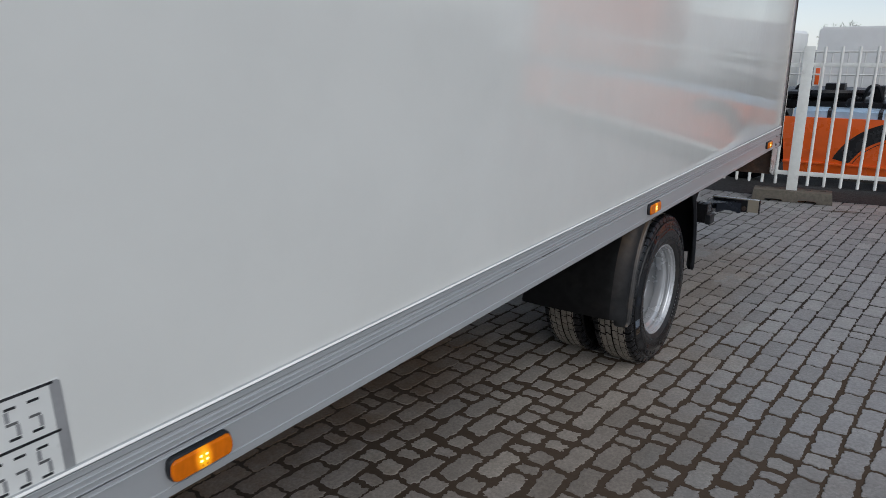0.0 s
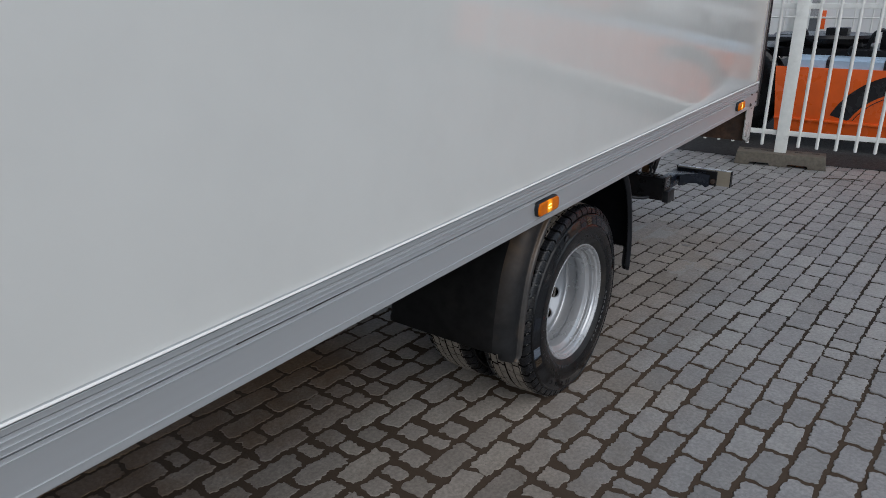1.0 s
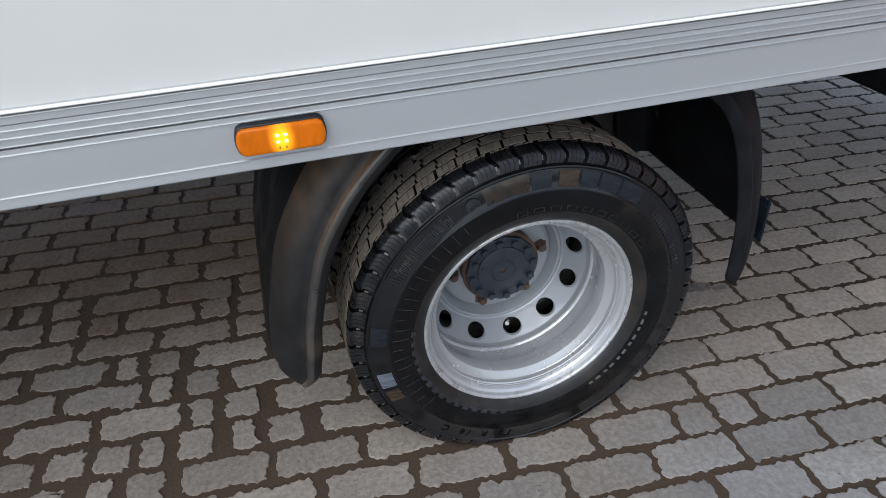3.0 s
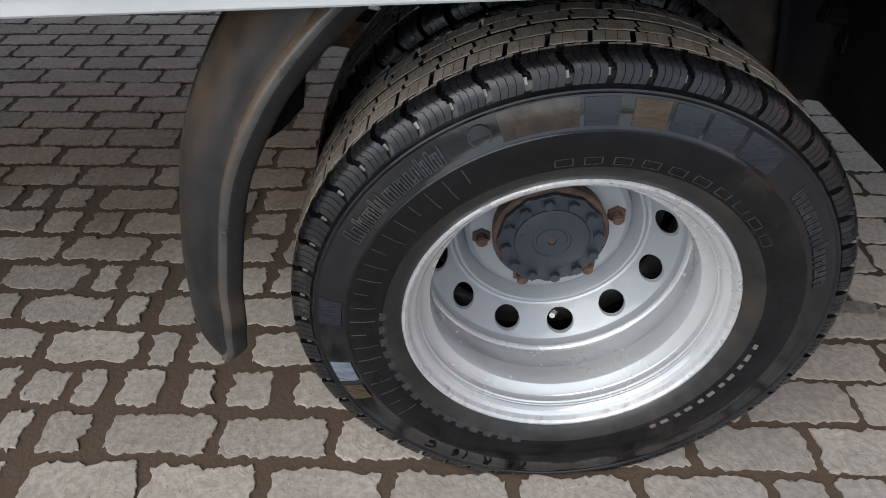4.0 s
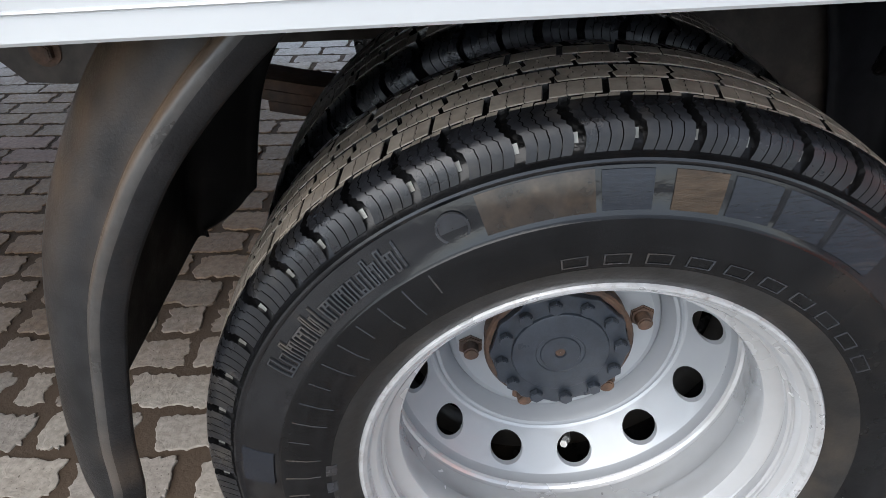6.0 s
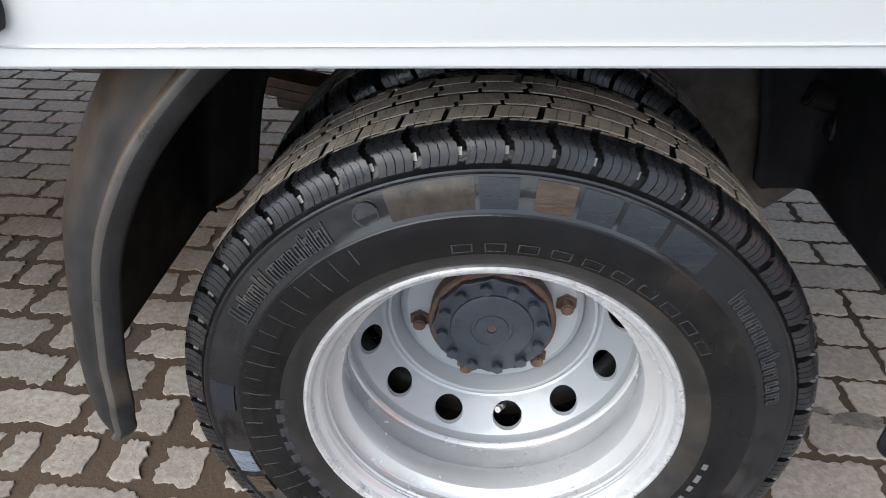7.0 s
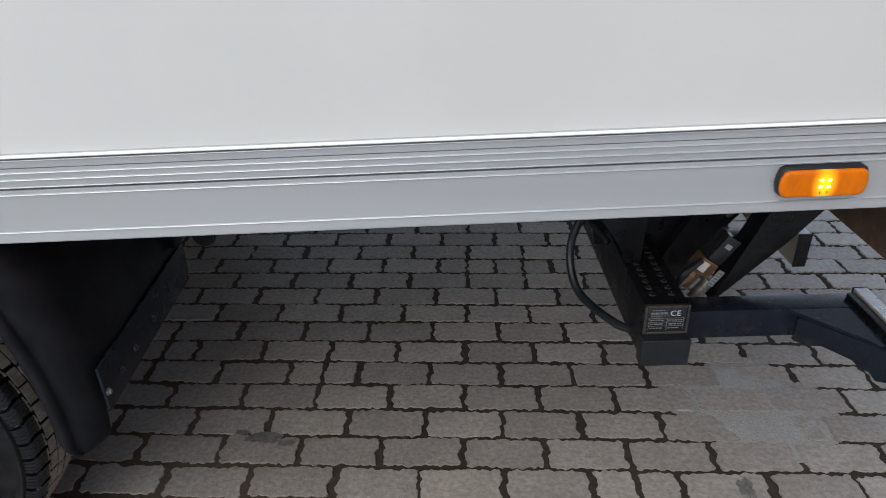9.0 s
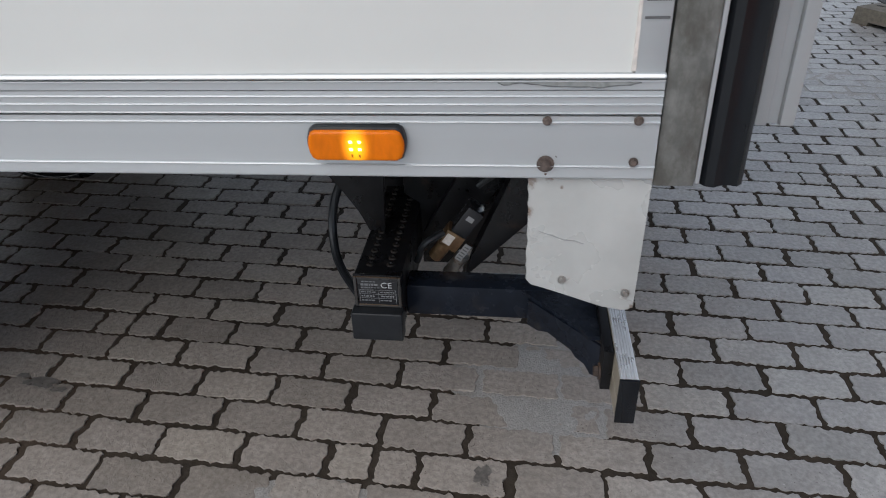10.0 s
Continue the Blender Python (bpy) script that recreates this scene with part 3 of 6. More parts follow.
part("side_panel", box(-0.045, -0.001, FRONT, 2.0445, 0.986, 3.25, 0.002), M_PANEL, truck, "glossy white fibreglass side panel")
part("side_panel", box(FAR + 0.001, FAR + 0.045, FRONT, REAR, 0.86, 3.25, 0.002), M_PANEL, truck, "glossy white fibreglass side panel")
part("front_wall", box(FAR + 0.045, -0.045, FRONT, FRONT + 0.04, 0.9, 3.25), M_PANEL, truck)
part("roof", box(FAR, SIDE, FRONT, REAR, 3.25, 3.30, 0.01), M_PANEL, truck)
part("load_floor", box(FAR + 0.046, -0.046, FRONT + 0.045, REAR - 0.04, 0.90, 0.985), M_DARK, truck, "dark underside of the load floor")


def side_rail(parent):
    """The extruded aluminium rail along the foot of the panel, with its beads and grooves."""
    line = [(-0.03, 0.855), (0.005, 0.855), (0.006, 0.857)]

    def bead(z, x, out=0.0030, h=0.0011):
        line.extend([(x, z - h), (x + out * 0.75, z - h * 0.7), (x + out, z), (x + out * 0.75, z + h * 0.7), (x, z + h)])

    def groove(z, x, deep, h):
        line.extend([(x, z - h), (x - deep, z - h * 0.8), (x - deep, z + h * 0.8), (x, z + h)])

    bead(0.8725, 0.005)
    bead(0.9315, 0.004)
    groove(0.9402, 0.004, 0.012, 0.0014)
    bead(0.9433, 0.004, 0.0018, 0.0007)
    bead(0.9545, 0.004)
    bead(0.9650, 0.004)
    groove(0.9721, 0.004, 0.005, 0.0007)
    bead(0.9840, 0.004)
    line.extend([(0.0, 0.9858), (0.0, 0.9866), (0.006, 0.9872), (0.007, 0.9890), (0.006, 0.9912), (0.002, 0.9925), (-0.0005, 0.9925), (-0.0005, 0.9855), (-0.03, 0.9855)])
    return part("side_rail", prism(line, "y", FRONT, REAR), M_ALU, parent, "ribbed grey aluminium side rail", smooth=0)


rail = side_rail(truck)
# the top bead's bright highlight, painted as a white strip
part("rail_bead", prism([(0.0060, 0.9874), (0.0078, 0.9878), (0.0088, 0.9890), (0.0086, 0.9903), (0.0072, 0.9914), (0.0050, 0.9922)], "y", FRONT, REAR - 0.002), M_WHITEPAINT, truck, "white bead along the panel's foot, drawn for the rail's highlight", smooth=60)
part("side_rail", prism([(FAR, 0.855), (FAR + 0.03, 0.855), (FAR + 0.03, 0.899), (FAR, 0.899)], "y", FRONT, REAR), M_ALU, truck, smooth=0)

# scuffs and sealant on the rail
for y0, y1, z0, z1 in ((-1.45, -1.33, 0.9380, 0.9425), (-1.62, -1.48, 0.9388, 0.9420)):
    part("scuff_mark", prism([(y0, z0), (y1, z0 + 0.0015), (y1 + 0.01, z1 - 0.0010), (y0 + 0.02, z1)], "x", 0.0005, 0.0041), M_GRIME, truck, "dark scrape")
for y0, y1, z in ((1.295, 1.313, 0.9085), (1.258, 1.274, 0.9092), (0.43, 0.437, 0.8795), (0.92, 0.925, 0.8790)):
    part("scuff_mark", prism([(y0, z), (y1, z - 0.0008), (y1 + 0.002, z + 0.0006), (y0 + 0.004, z + 0.0016)], "x", 0.0035, 0.0043), M_INK, truck, "dark scrape")
DROPS = ((1.883, 0.0), (1.890, 0.0028), (1.897, 0.0030), (1.903, 0.0008), (1.912, 0.0004), (1.923, 0.0016), (1.932, 0.0028), (1.946, 0.0042), (1.962, 0.0050), (1.980, 0.0054), (1.994, 0.0056), (2.004, 0.0066), (2.010, 0.0066), (2.018, 0.0044), (2.030, 0.0036), (2.042, 0.0030), (2.048, 0.0012), (2.054, 0.0))
part("sealant_smear", prism([(y, 0.9826 - d) for y, d in DROPS] + [(y, 0.9832) for y, d in reversed(DROPS[1:-1])], "x", 0.003, 0.0058), M_SMEAR, truck, "grey torn sealant")
part("sealant_edge", prism([(y, 0.9821 - d - 0.0006 * (k % 2)) for k, (y, d) in enumerate(DROPS)] + [(y, 0.9828 - d) for y, d in reversed(DROPS)], "x", 0.0035, 0.0062), M_INK, truck, "dark torn edge of the sealant")
part("sealant_strip", prism([(2.0415 + 0.0012 * (k % 2), 0.9945 + 0.16 * k) for k in range(15)] + [(2.0462, 0.9945 + 0.16 * k) for k in range(14, -1, -1)], "x", -0.004, 0.0022), M_PUTTY, truck, "cream sealant strip along the panel's edge")

# corner post, rear frame, seal and door edge
part("corner_post", box(-0.045, 0.0015, 2.0455, 2.081, 0.992, 3.25, 0.002), M_ALU, truck, "grey aluminium corner profile")
for z in (1.055, 1.075):
    part("scuff_mark", box(0.0012, 0.0025, 2.05, 2.078, z, z + 0.003), M_INK, truck)
part("rear_frame_post", box(-0.09, -0.001, 2.084, 2.136, 0.842, 3.25, 0.004), M_ALU_DIRTY, truck, "dirty galvanised rear frame post")
part("rear_frame_post", box(-0.06, -0.004, 2.1365, 2.143, 0.845, 3.25, 0.002), M_ALU, truck)
seal = prism([(-0.07, 2.1435), (-0.014, 2.1435), (-0.004, 2.150), (0.0, 2.160), (-0.006, 2.170), (-0.008, 2.180), (-0.004, 2.190), (-0.012, 2.198), (-0.03, 2.203), (-0.07, 2.203)], "z", 0.842, 3.25)
part("door_seal", seal, M_SEAL, truck, "black rubber door seal")
for y0, y1, d in ((2.214, 2.230, 0.0), (2.230, 2.246, -0.008), (2.246, 2.264, 0.0)):
    part("rear_door_profile", box(-2.1, -0.058 + d, y0, y1, 0.903, 3.2, 0.003), M_ALU, truck, "pale aluminium lift platform edge")
part("rear_valance", box(FAR + 0.02, -0.012, 1.955, 1.985, 0.665, 0.853, 0.004), M_CHASSIS, truck, "dark brown rear cross plate")

# bolts at the rail's end
for y, z in ((1.945, 0.934), (2.056, 0.9345), (2.055, 0.8795)):
    part("rail_bolt", hexbolt((0.006, y, z), (1, 0, 0), 0.0040, 0.006), M_BOLTRUST, truck, "small dark rusty bolt")
part("rail_bolt", hexbolt((0.006, 1.945, 0.876), (1, 0, 0), 0.0075, 0.007), M_BOLTRUST, truck, "rusty bolt")

# corner plate under the rail
rng = random.Random(8)
cp = [(2.084, 0.854), (2.080, 0.646), (2.066, 0.641), (2.036, 0.646), (1.962, 0.673), (1.932, 0.682)]
cp += [(1.9255 + rng.uniform(-0.0022, 0.0022), 0.692 + 0.162 * k / 16) for k in range(17)]
plate = part("corner_plate", prism(cp, "x", -0.008, -0.003, 0.0012), M_PLATE, truck, "bent scratched white metal corner plate")
for y, z in ((1.976, 0.692), (2.066, 0.672)):
    part("plate_bolt", hexbolt((-0.003, y, z), (1, 0, 0), 0.0042, 0.005), M_BOLTGREY, plate, "dull grey bolt")


def speck(y, z, r, x0, x1, bm):
    """A small ragged stain."""
    n = 9
    ring = []
    for k in range(n):
        q = r * rng.uniform(0.55, 1.2)
        ring.append((y + q * math.cos(2 * math.pi * k / n), z + q * math.sin(2 * math.pi * k / n)))
    return prism(ring, "x", x0, x1, bm=bm)


bm = bmesh.new()
for k in range(34):
    speck(1.945 + rng.gauss(0, 0.0045), 0.876 + rng.gauss(-0.001, 0.0045), rng.uniform(0.0008, 0.0024), 0.0035, 0.0065, bm)
part("rust_stain", bm, M_RUST, truck, "rust stain round the bolt")["kind"] = "stuff"
part("scratch", prism([(1.940, 0.7705), (1.958, 0.7640), (1.975, 0.7570), (1.990, 0.7555), (2.002, 0.7510), (2.003, 0.7520), (1.990, 0.7568), (1.975, 0.7585), (1.958, 0.7652), (1.940, 0.7712)], "x", -0.003, -0.0026), M_GREYPRINT, plate)


def rounded(cy, cz, hy, hz, r, n=6):
    pts = []
    for sy, sz, a0 in ((1, 1, 0), (-1, 1, 90), (-1, -1, 180), (1, -1, 270)):
        for k in range(n + 1):
            a = radians(a0 + 90 * k / n)
            pts.append((cy + sy * (hy - r) + r * math.cos(a), cz + sz * (hz - r) + r * math.sin(a)))
    return pts


def bowed(hy, hz, bow, r):
    """Outline of a lamp: straight long sides, bulging ends, small round corners."""
    pts = []
    for sy in (1, -1):
        n = 14
        for k in range(n + 1):
            t = sy * (2 * k / n - 1)
            trim = max(0.0, abs(t) * hz - (hz - r))
            pts.append((sy * (hy - bow * t * t - (r - math.sqrt(max(0.0, r * r - trim * trim)))), t * hz))
    return pts


def layered(outline_, layers):
    """A closed body from one outline, drawn in by a margin at each depth."""
    bm = bmesh.new()
    rings = []
    hy, hz = max(abs(p[0]) for p in outline_), max(abs(p[1]) for p in outline_)
    for x, inset in layers:
        rings.append([bm.verts.new((x, py * (1 - inset / hy), pz * (1 - inset / hz))) for py, pz in outline_])
    n = len(outline_)
    for a, b in zip(rings, rings[1:]):
        for k in range(n):
            bm.faces.new((a[k], a[(k + 1) % n], b[(k + 1) % n], b[k]))
    bm.faces.new(rings[0][::-1])
    bm.faces.new(rings[-1])
    bmesh.ops.recalc_face_normals(bm, faces=bm.faces)
    return bm


def marker_lamp(y, z):
    bm = layered(bowed(0.0645, 0.0228, 0.0060, 0.005), ((0.003, 0.0), (0.0150, 0.0), (0.0165, 0.0008), (0.0172, 0.0022)))
    bmesh.ops.translate(bm, verts=bm.verts, vec=(0, y, z + 0.0010))
    lamp = part("marker_lamp", bm, M_GASKET, truck, "lit amber side marker lamp in a black rubber housing")
    lens = part("lens", layered(bowed(0.0628, 0.0205, 0.0062, 0.004), ((0.010, 0.0), (0.0180, 0.0), (0.0205, 0.0005), (0.0222, 0.0016), (0.0230, 0.0038), (0.0232, 0.0070))), M_LENS, lamp, "glowing amber plastic lens", smooth=60)
    lens.location = (0, y, z - 0.0002)
    for dy in (-0.0057, 0.0057):
        for dz in (-0.0050, 0.0050):
            part("led", prism(rounded(y + dy, z + 0.001 + dz, 0.0027, 0.0021, 0.0020, 5), "x", 0.0228, 0.0236, 0.0003), M_LED, lamp, "glowing yellow diode")
    for dy in (-0.0048, 0.0048):
        part("slot", box(0.0228, 0.0234, y + dy - 0.0012, y + dy + 0.0012, z - 0.0150, z - 0.0108, 0.0003), M_LENS_DARK, lamp, "dark slot behind the lens")
    return lamp


for y, z in ((-2.724, 0.905), (-0.462, 0.905), (1.703, 0.905)):
    marker_lamp(y, z)

# weight sticker: frame, two rows of print that cannot be read
decal = part("weight_sticker", prism(rounded(-3.130, 1.0595, 0.2055, 0.081, 0.004, 2), "x", -0.0012, -0.0002), M_DECAL, truck, "white sticker with black frame and blurred print")
for z in (0.9835, 1.0590, 1.1365):
    part("frame_line", box(-0.0003, 0.0004, -3.332, -2.935, z - 0.0021, z + 0.0021), M_LABEL, decal)
part("frame_line", prism(rounded(-2.9325, 1.060, 0.0080, 0.0785, 0.006, 4), "x", -0.0003, 0.0003), M_GREYPRINT, decal, "grey edge of the sticker")
for k in range(9):
    y = -2.952 - k * 0.031
    for zc in (1.021, 1.097):
        part("print_bar", box(-0.0003, 0.0004, y - 0.021, y - 0.005, zc - 0.0255, zc - 0.0215), M_LABEL, decal)
        part("print_bar", box(-0.0003, 0.0004, y - 0.021, y - 0.005, zc + 0.0215, zc + 0.0255), M_LABEL, decal)
        part("print_bar", box(-0.0003, 0.0003, y - 0.010, y - 0.004, zc - 0.020, zc - 0.003), M_GREYPRINT, decal)
        part("print_bar", box(-0.0003, 0.0003, y - 0.022, y - 0.006, zc - 0.002, zc + 0.002), M_INK, decal)
        if (k + (zc > 1.05)) % 3 != 1:
            part("print_bar", box(-0.0003, 0.0003, y - 0.022, y - 0.016, zc + 0.004, zc + 0.020), M_GREYPRINT, decal)

# the body stands slightly nose-down
for o in truck.children:
    o.matrix_basis = pose(0, 2.0, 0.9187, 0.79) @ pose(0, -2.0, -0.92)

# ---- chassis, springs and axle ----
for x0, x1 in ((-0.80, -0.73), (-1.47, -1.40)):
    part("chassis_rail", box(x0, x1, FRONT - 1.8, 1.95, 0.605, 0.83, 0.004), M_GRIME, truck, "dark grimy chassis rail")
    for k in range(5):
        L = 0.66 - 0.11 * k
        arc = [(-L + 2 * L * i / 14, 0.500 - 0.019 * k + 0.11 * ((-L + 2 * L * i / 14) / 0.66) ** 2) for i in range(15)]
        part("leaf_spring", prism(arc + [(y, z - 0.018) for y, z in reversed(arc)], "x", x0 - 0.002, x1 + 0.002), M_CHASSIS, truck, "rusty leaf spring")
    part("spring_hanger", prism([(-0.84, 0.83), (-0.60, 0.83), (-0.645, 0.60), (-0.70, 0.57), (-0.79, 0.575), (-0.83, 0.62)], "x", x0 - 0.012, x1 + 0.060, 0.006), M_GRIME, truck, "dark grimy spring hanger")
    part("hanger_bolt", hexbolt((x1 + 0.060, -0.745, 0.625), (1, 0, 0), 0.016, 0.018), M_RUST, truck, "rusty hanger bolt")
    part("spring_hanger", box(x0 - 0.006, x1 + 0.006, 0.63, 0.74, 0.605, 0.70, 0.01), M_CHASSIS, truck)
    part("shock_absorber", rod((x0 - 0.05, 0.12, 0.40), (x0 - 0.02, 0.30, 0.80), 0.03, 18, bevel=0.005), M_BLACK, truck)
for y in (-2.6, -1.4, -0.75, 0.85, 1.75):
    part("cross_member", box(-1.40, -0.80, y - 0.03, y + 0.03, 0.69, 0.80, 0.004), M_GRIME, truck)
for y in (-3.0, -2.0, -1.0, -0.62, 0.62, 1.2):
    part("floor_bearer", box(FAR + 0.05, -0.05, y - 0.03, y + 0.03, 0.83, 0.8995, 0.003), M_GRIME, truck)
part("axle", rod((-1.66, HUB_Y, HUB_Z), (-0.54, HUB_Y, HUB_Z), 0.06, 24), M_CHASSIS, truck, "rusty rear axle")
part("differential", lathe([(-0.14, 0.05), (-0.12, 0.12), (-0.05, 0.165), (0.05, 0.165), (0.12, 0.12), (0.14, 0.05)], 32, at=(-1.1, HUB_Y, HUB_Z)), M_CHASSIS, truck)


# ---- cab ahead of the box: out of view, added also to shade the paving ----
cab_line = [(-4.36, 0.55), (-4.36, 2.45), (-4.55, 2.58), (-5.35, 2.56), (-5.62, 2.42), (-6.12, 1.62), (-6.22, 1.30), (-6.24, 0.55), (-5.86, 0.55), (-5.78, 0.72), (-5.60, 0.85), (-5.30, 0.90), (-5.00, 0.85), (-4.82, 0.72), (-4.74, 0.55)]
cab = part("cab", prism(cab_line, "x", -2.08, -0.12, 0.03), M_WHITEPAINT, truck, "unseen white cab added ahead of the box")
for x0, x1 in ((-0.125, -0.112), (-2.088, -2.075)):
    part("side_window", prism([(-4.62, 1.62), (-4.62, 2.32), (-5.40, 2.32), (-5.86, 1.62)], "x", x0, x1, 0.003), M_GLASS, cab, "dark cab side window")
part("windscreen", prism([(-5.66, 2.39), (-5.655, 2.405), (-6.13, 1.645), (-6.135, 1.63)], "x", -1.98, -0.22), M_GLASS, cab, "dark windscreen")
part("bumper", box(-2.10, -0.10, -6.32, -6.22, 0.40, 0.78, 0.03), M_GASKET, cab, "dark plastic bumper")
for x0, x1 in ((-0.42, -0.14), (-2.06, -1.78)):
    part("headlight", box(x0, x1, -6.27, -6.225, 0.86, 1.04, 0.02), M_DECAL, cab, "clear headlight")

# ---- twin rear wheels ----
def sidewall_x(r):
    """The outer sidewall's place across the tyre, by radius."""
    rs = (0.236, 0.252, 0.275, 0.296, 0.302, 0.320, 0.338, 0.345)
    xs = (0.100, 0.1075, 0.112, 0.1125, 0.1104, 0.1075, 0.1020, 0.0998)
    return float(np.interp(r, rs, xs))


def bulge(z):
    low = max(0.0, (-z - 0.22) / 0.14)
    return 0.006 * low * low


def settle(bm):
    """The tyre stands on the ground: flat below, bulged beside the flat."""
    for v in bm.verts:
        low = max(0.0, (-v.co.z - 0.22) / 0.14)
        if abs(v.co.x) > 0.075:
            v.co.x += math.copysign(0.006 * low * low, v.co.x)
        if v.co.z < -HUB_Z / WHEEL_SCALE + 0.001:
            v.co.z = -HUB_Z / WHEEL_SCALE + 0.001


def tread_radius(x):
    return 0.3785 - 0.005 * (x / 0.09) ** 2


def tyre_mesh():
    half = [(0.088, 0.2225), (0.095, 0.228), (0.100, 0.236), (0.1075, 0.252), (0.112, 0.275), (0.1125, 0.2955), (0.1122, 0.2985), (0.1106, 0.3008), (0.1075, 0.320), (0.1020, 0.338),
            (0.1028, 0.3395), (0.1036, 0.3415), (0.1028, 0.3435), (0.0998, 0.345), (0.0955, 0.349), (0.0905, 0.356), (0.0850, 0.3625), (0.0750, 0.3665), (0.055, 0.3688), (0.028, 0.3698)]
    prof = half + [(0.0, 0.370)] + [(-x, r) for x, r in reversed(half)]
    bm = lathe(prof, 180)
    for f in bm.faces:
        if max(math.hypot(v.co.y, v.co.z) for v in f.verts) < 0.2535:
            f.material_index = 4
        elif 0.2995 < min(math.hypot(v.co.y, v.co.z) for v in f.verts) and max(math.hypot(v.co.y, v.co.z) for v in f.verts) < 0.344:
            f.material_index = 5
    settle(bm)
    return bm


def tread_mesh():
    """Shoulder lugs and tread blocks."""
    bm = bmesh.new()
    n = 52
    rng = random.Random(4)
    starts, a = [], 0.0
    widths = [rng.choice((0.9, 1.0, 1.0, 1.12)) for _ in range(n)]
    total = sum(widths)
    for w in widths:
        starts.append((a / total * 2 * math.pi, w / total * 2 * math.pi))
        a += w

    def spot(x, r, ang):
        return bm.verts.new((x, r * math.cos(ang), r * math.sin(ang)))

    def slat(low, high):
        """One slat of a tread block between two lines of (x, angle) pairs."""
        outline = low + high[::-1]
        cx = sum(p[0] for p in outline) / len(outline)
        ca = sum(p[1] for p in outline) / len(outline)
        top = [spot(cx + (x - cx) * 0.965, tread_radius(x), ca + (g - ca) * 0.985) for x, g in outline]
        rim_ = [spot(x, tread_radius(x) - 0.0009, g) for x, g in outline]
        base = [spot(x, 0.3665, g) for x, g in outline]
        k = len(outline)
        f = [bm.faces.new(top)]
        for i in range(k):
            j = (i + 1) % k
            f.append(bm.faces.new((rim_[i], rim_[j], top[j], top[i])))
            bm.faces.new((base[i], base[j], rim_[j], rim_[i]))
        for q in f:
            q.material_index = 1

    def block(x0, x1, e0, e1, skew, step, slats):
        """A tread block cut by zigzag sipes; step: how far its outer half stands off along the tread."""
        n_ = 6

        def line(g, cut, gap):
            out = []
            for i in range(n_ + 1):
                u = i / n_
                jag = (0.014 if i % 2 else -0.014) * cut
                out.append((x0 + (x1 - x0) * u, g + (skew * (u - 0.5) + step * (1 if u > 0.5 else 0) + jag) * (e1 - e0) + gap))
            return out

        for q in range(slats):
            g0, g1 = e0 + (e1 - e0) * q / slats, e0 + (e1 - e0) * (q + 1) / slats
            slat(line(g0, q > 0, 0.0011 if q else 0.0), line(g1, q < slats - 1, -0.0011 if q < slats - 1 else 0.0))

    shape = [(0.0605, 0.3762), (0.0650, 0.3758), (0.0780, 0.3745), (0.0865, 0.3715), (0.0915, 0.3665), (0.0955, 0.3585), (0.0985, 0.3475)]
    lug = [shape[0]] + [(p.x, p.y) for p in curve_points([(x, r, 0) for x, r in shape[1:]], 3)]
    for a0, da in starts:
        # shoulder lugs on both sides, each of four slats
        for side in (1, -1):
            g0, g1 = a0 + 0.11 * da, a0 + 0.93 * da
            off = 0.0 if side > 0 else 0.5 * da
            for s in range(4):
                u0 = g0 + (g1 - g0) * (s / 4 + 0.012) + off
                u1 = g0 + (g1 - g0) * ((s + 1) / 4 - 0.012) + off
                rows = []
                for i, (x, r) in enumerate(lug):
                    lean = 0.10 * da * math.sin(i * 0.37) + ((0.022 if i % 2 else -0.022) * da if 1 < i < 11 else 0.0)
                    jag = (0.0022 * ((s % 2) - 0.5)) if i == 0 else 0.0
                    xx = side * (x + jag)
                    rows.append([spot(xx, r, u0 + lean), spot(xx, r, u1 + lean), spot(side * (x - 0.005), r - 0.009, u1 + lean), spot(side * (x - 0.005), r - 0.009, u0 + lean)])
                for i, (p, q) in enumerate(zip(rows, rows[1:])):
                    f = bm.faces.new((p[0], p[1], q[1], q[0]))
                    f.material_index = 1 if i < 1 else 3
                    bm.faces.new((p[1], p[2], q[2], q[1]))
                    bm.faces.new((p[3], p[0], q[0], q[3]))
                bm.faces.new(rows[0])
                bm.faces.new(rows[-1])
            # tie bar low between two lugs; its glint is painted pale on the outer side
            t0, t1 = a0 - 0.055 * da + off, a0 + 0.09 * da + off
            v = [spot(side * x, r, t) for x, r in ((0.0930, 0.3540), (0.0895, 0.3610)) for t in (t0, t1)]
            bm.faces.new((v[0], v[1], v[3], v[2])).material_index = 2 if side > 0 else 0
        # inner ribs: narrow blocks in steps, and broader ones beside the shoulder
        for x0, x1, shift, skew, step in ((0.0330, 0.0570, 0.30, 0.10, 0.0), (-0.0570, -0.0330, 0.75, 0.10, 0.0), (0.0035, 0.0295, 0.0, -0.08, 0.16), (-0.0295, -0.0035, 0.5, -0.08, 0.16)):
            b0 = a0 + shift * da
            broad = abs(x0 + x1) > 0.08
            block(x0, x1, b0 + (0.05 if broad else 0.03) * da, b0 + 0.93 * da, skew, step, 3 if broad else 4)
    settle(bm)
    return bm


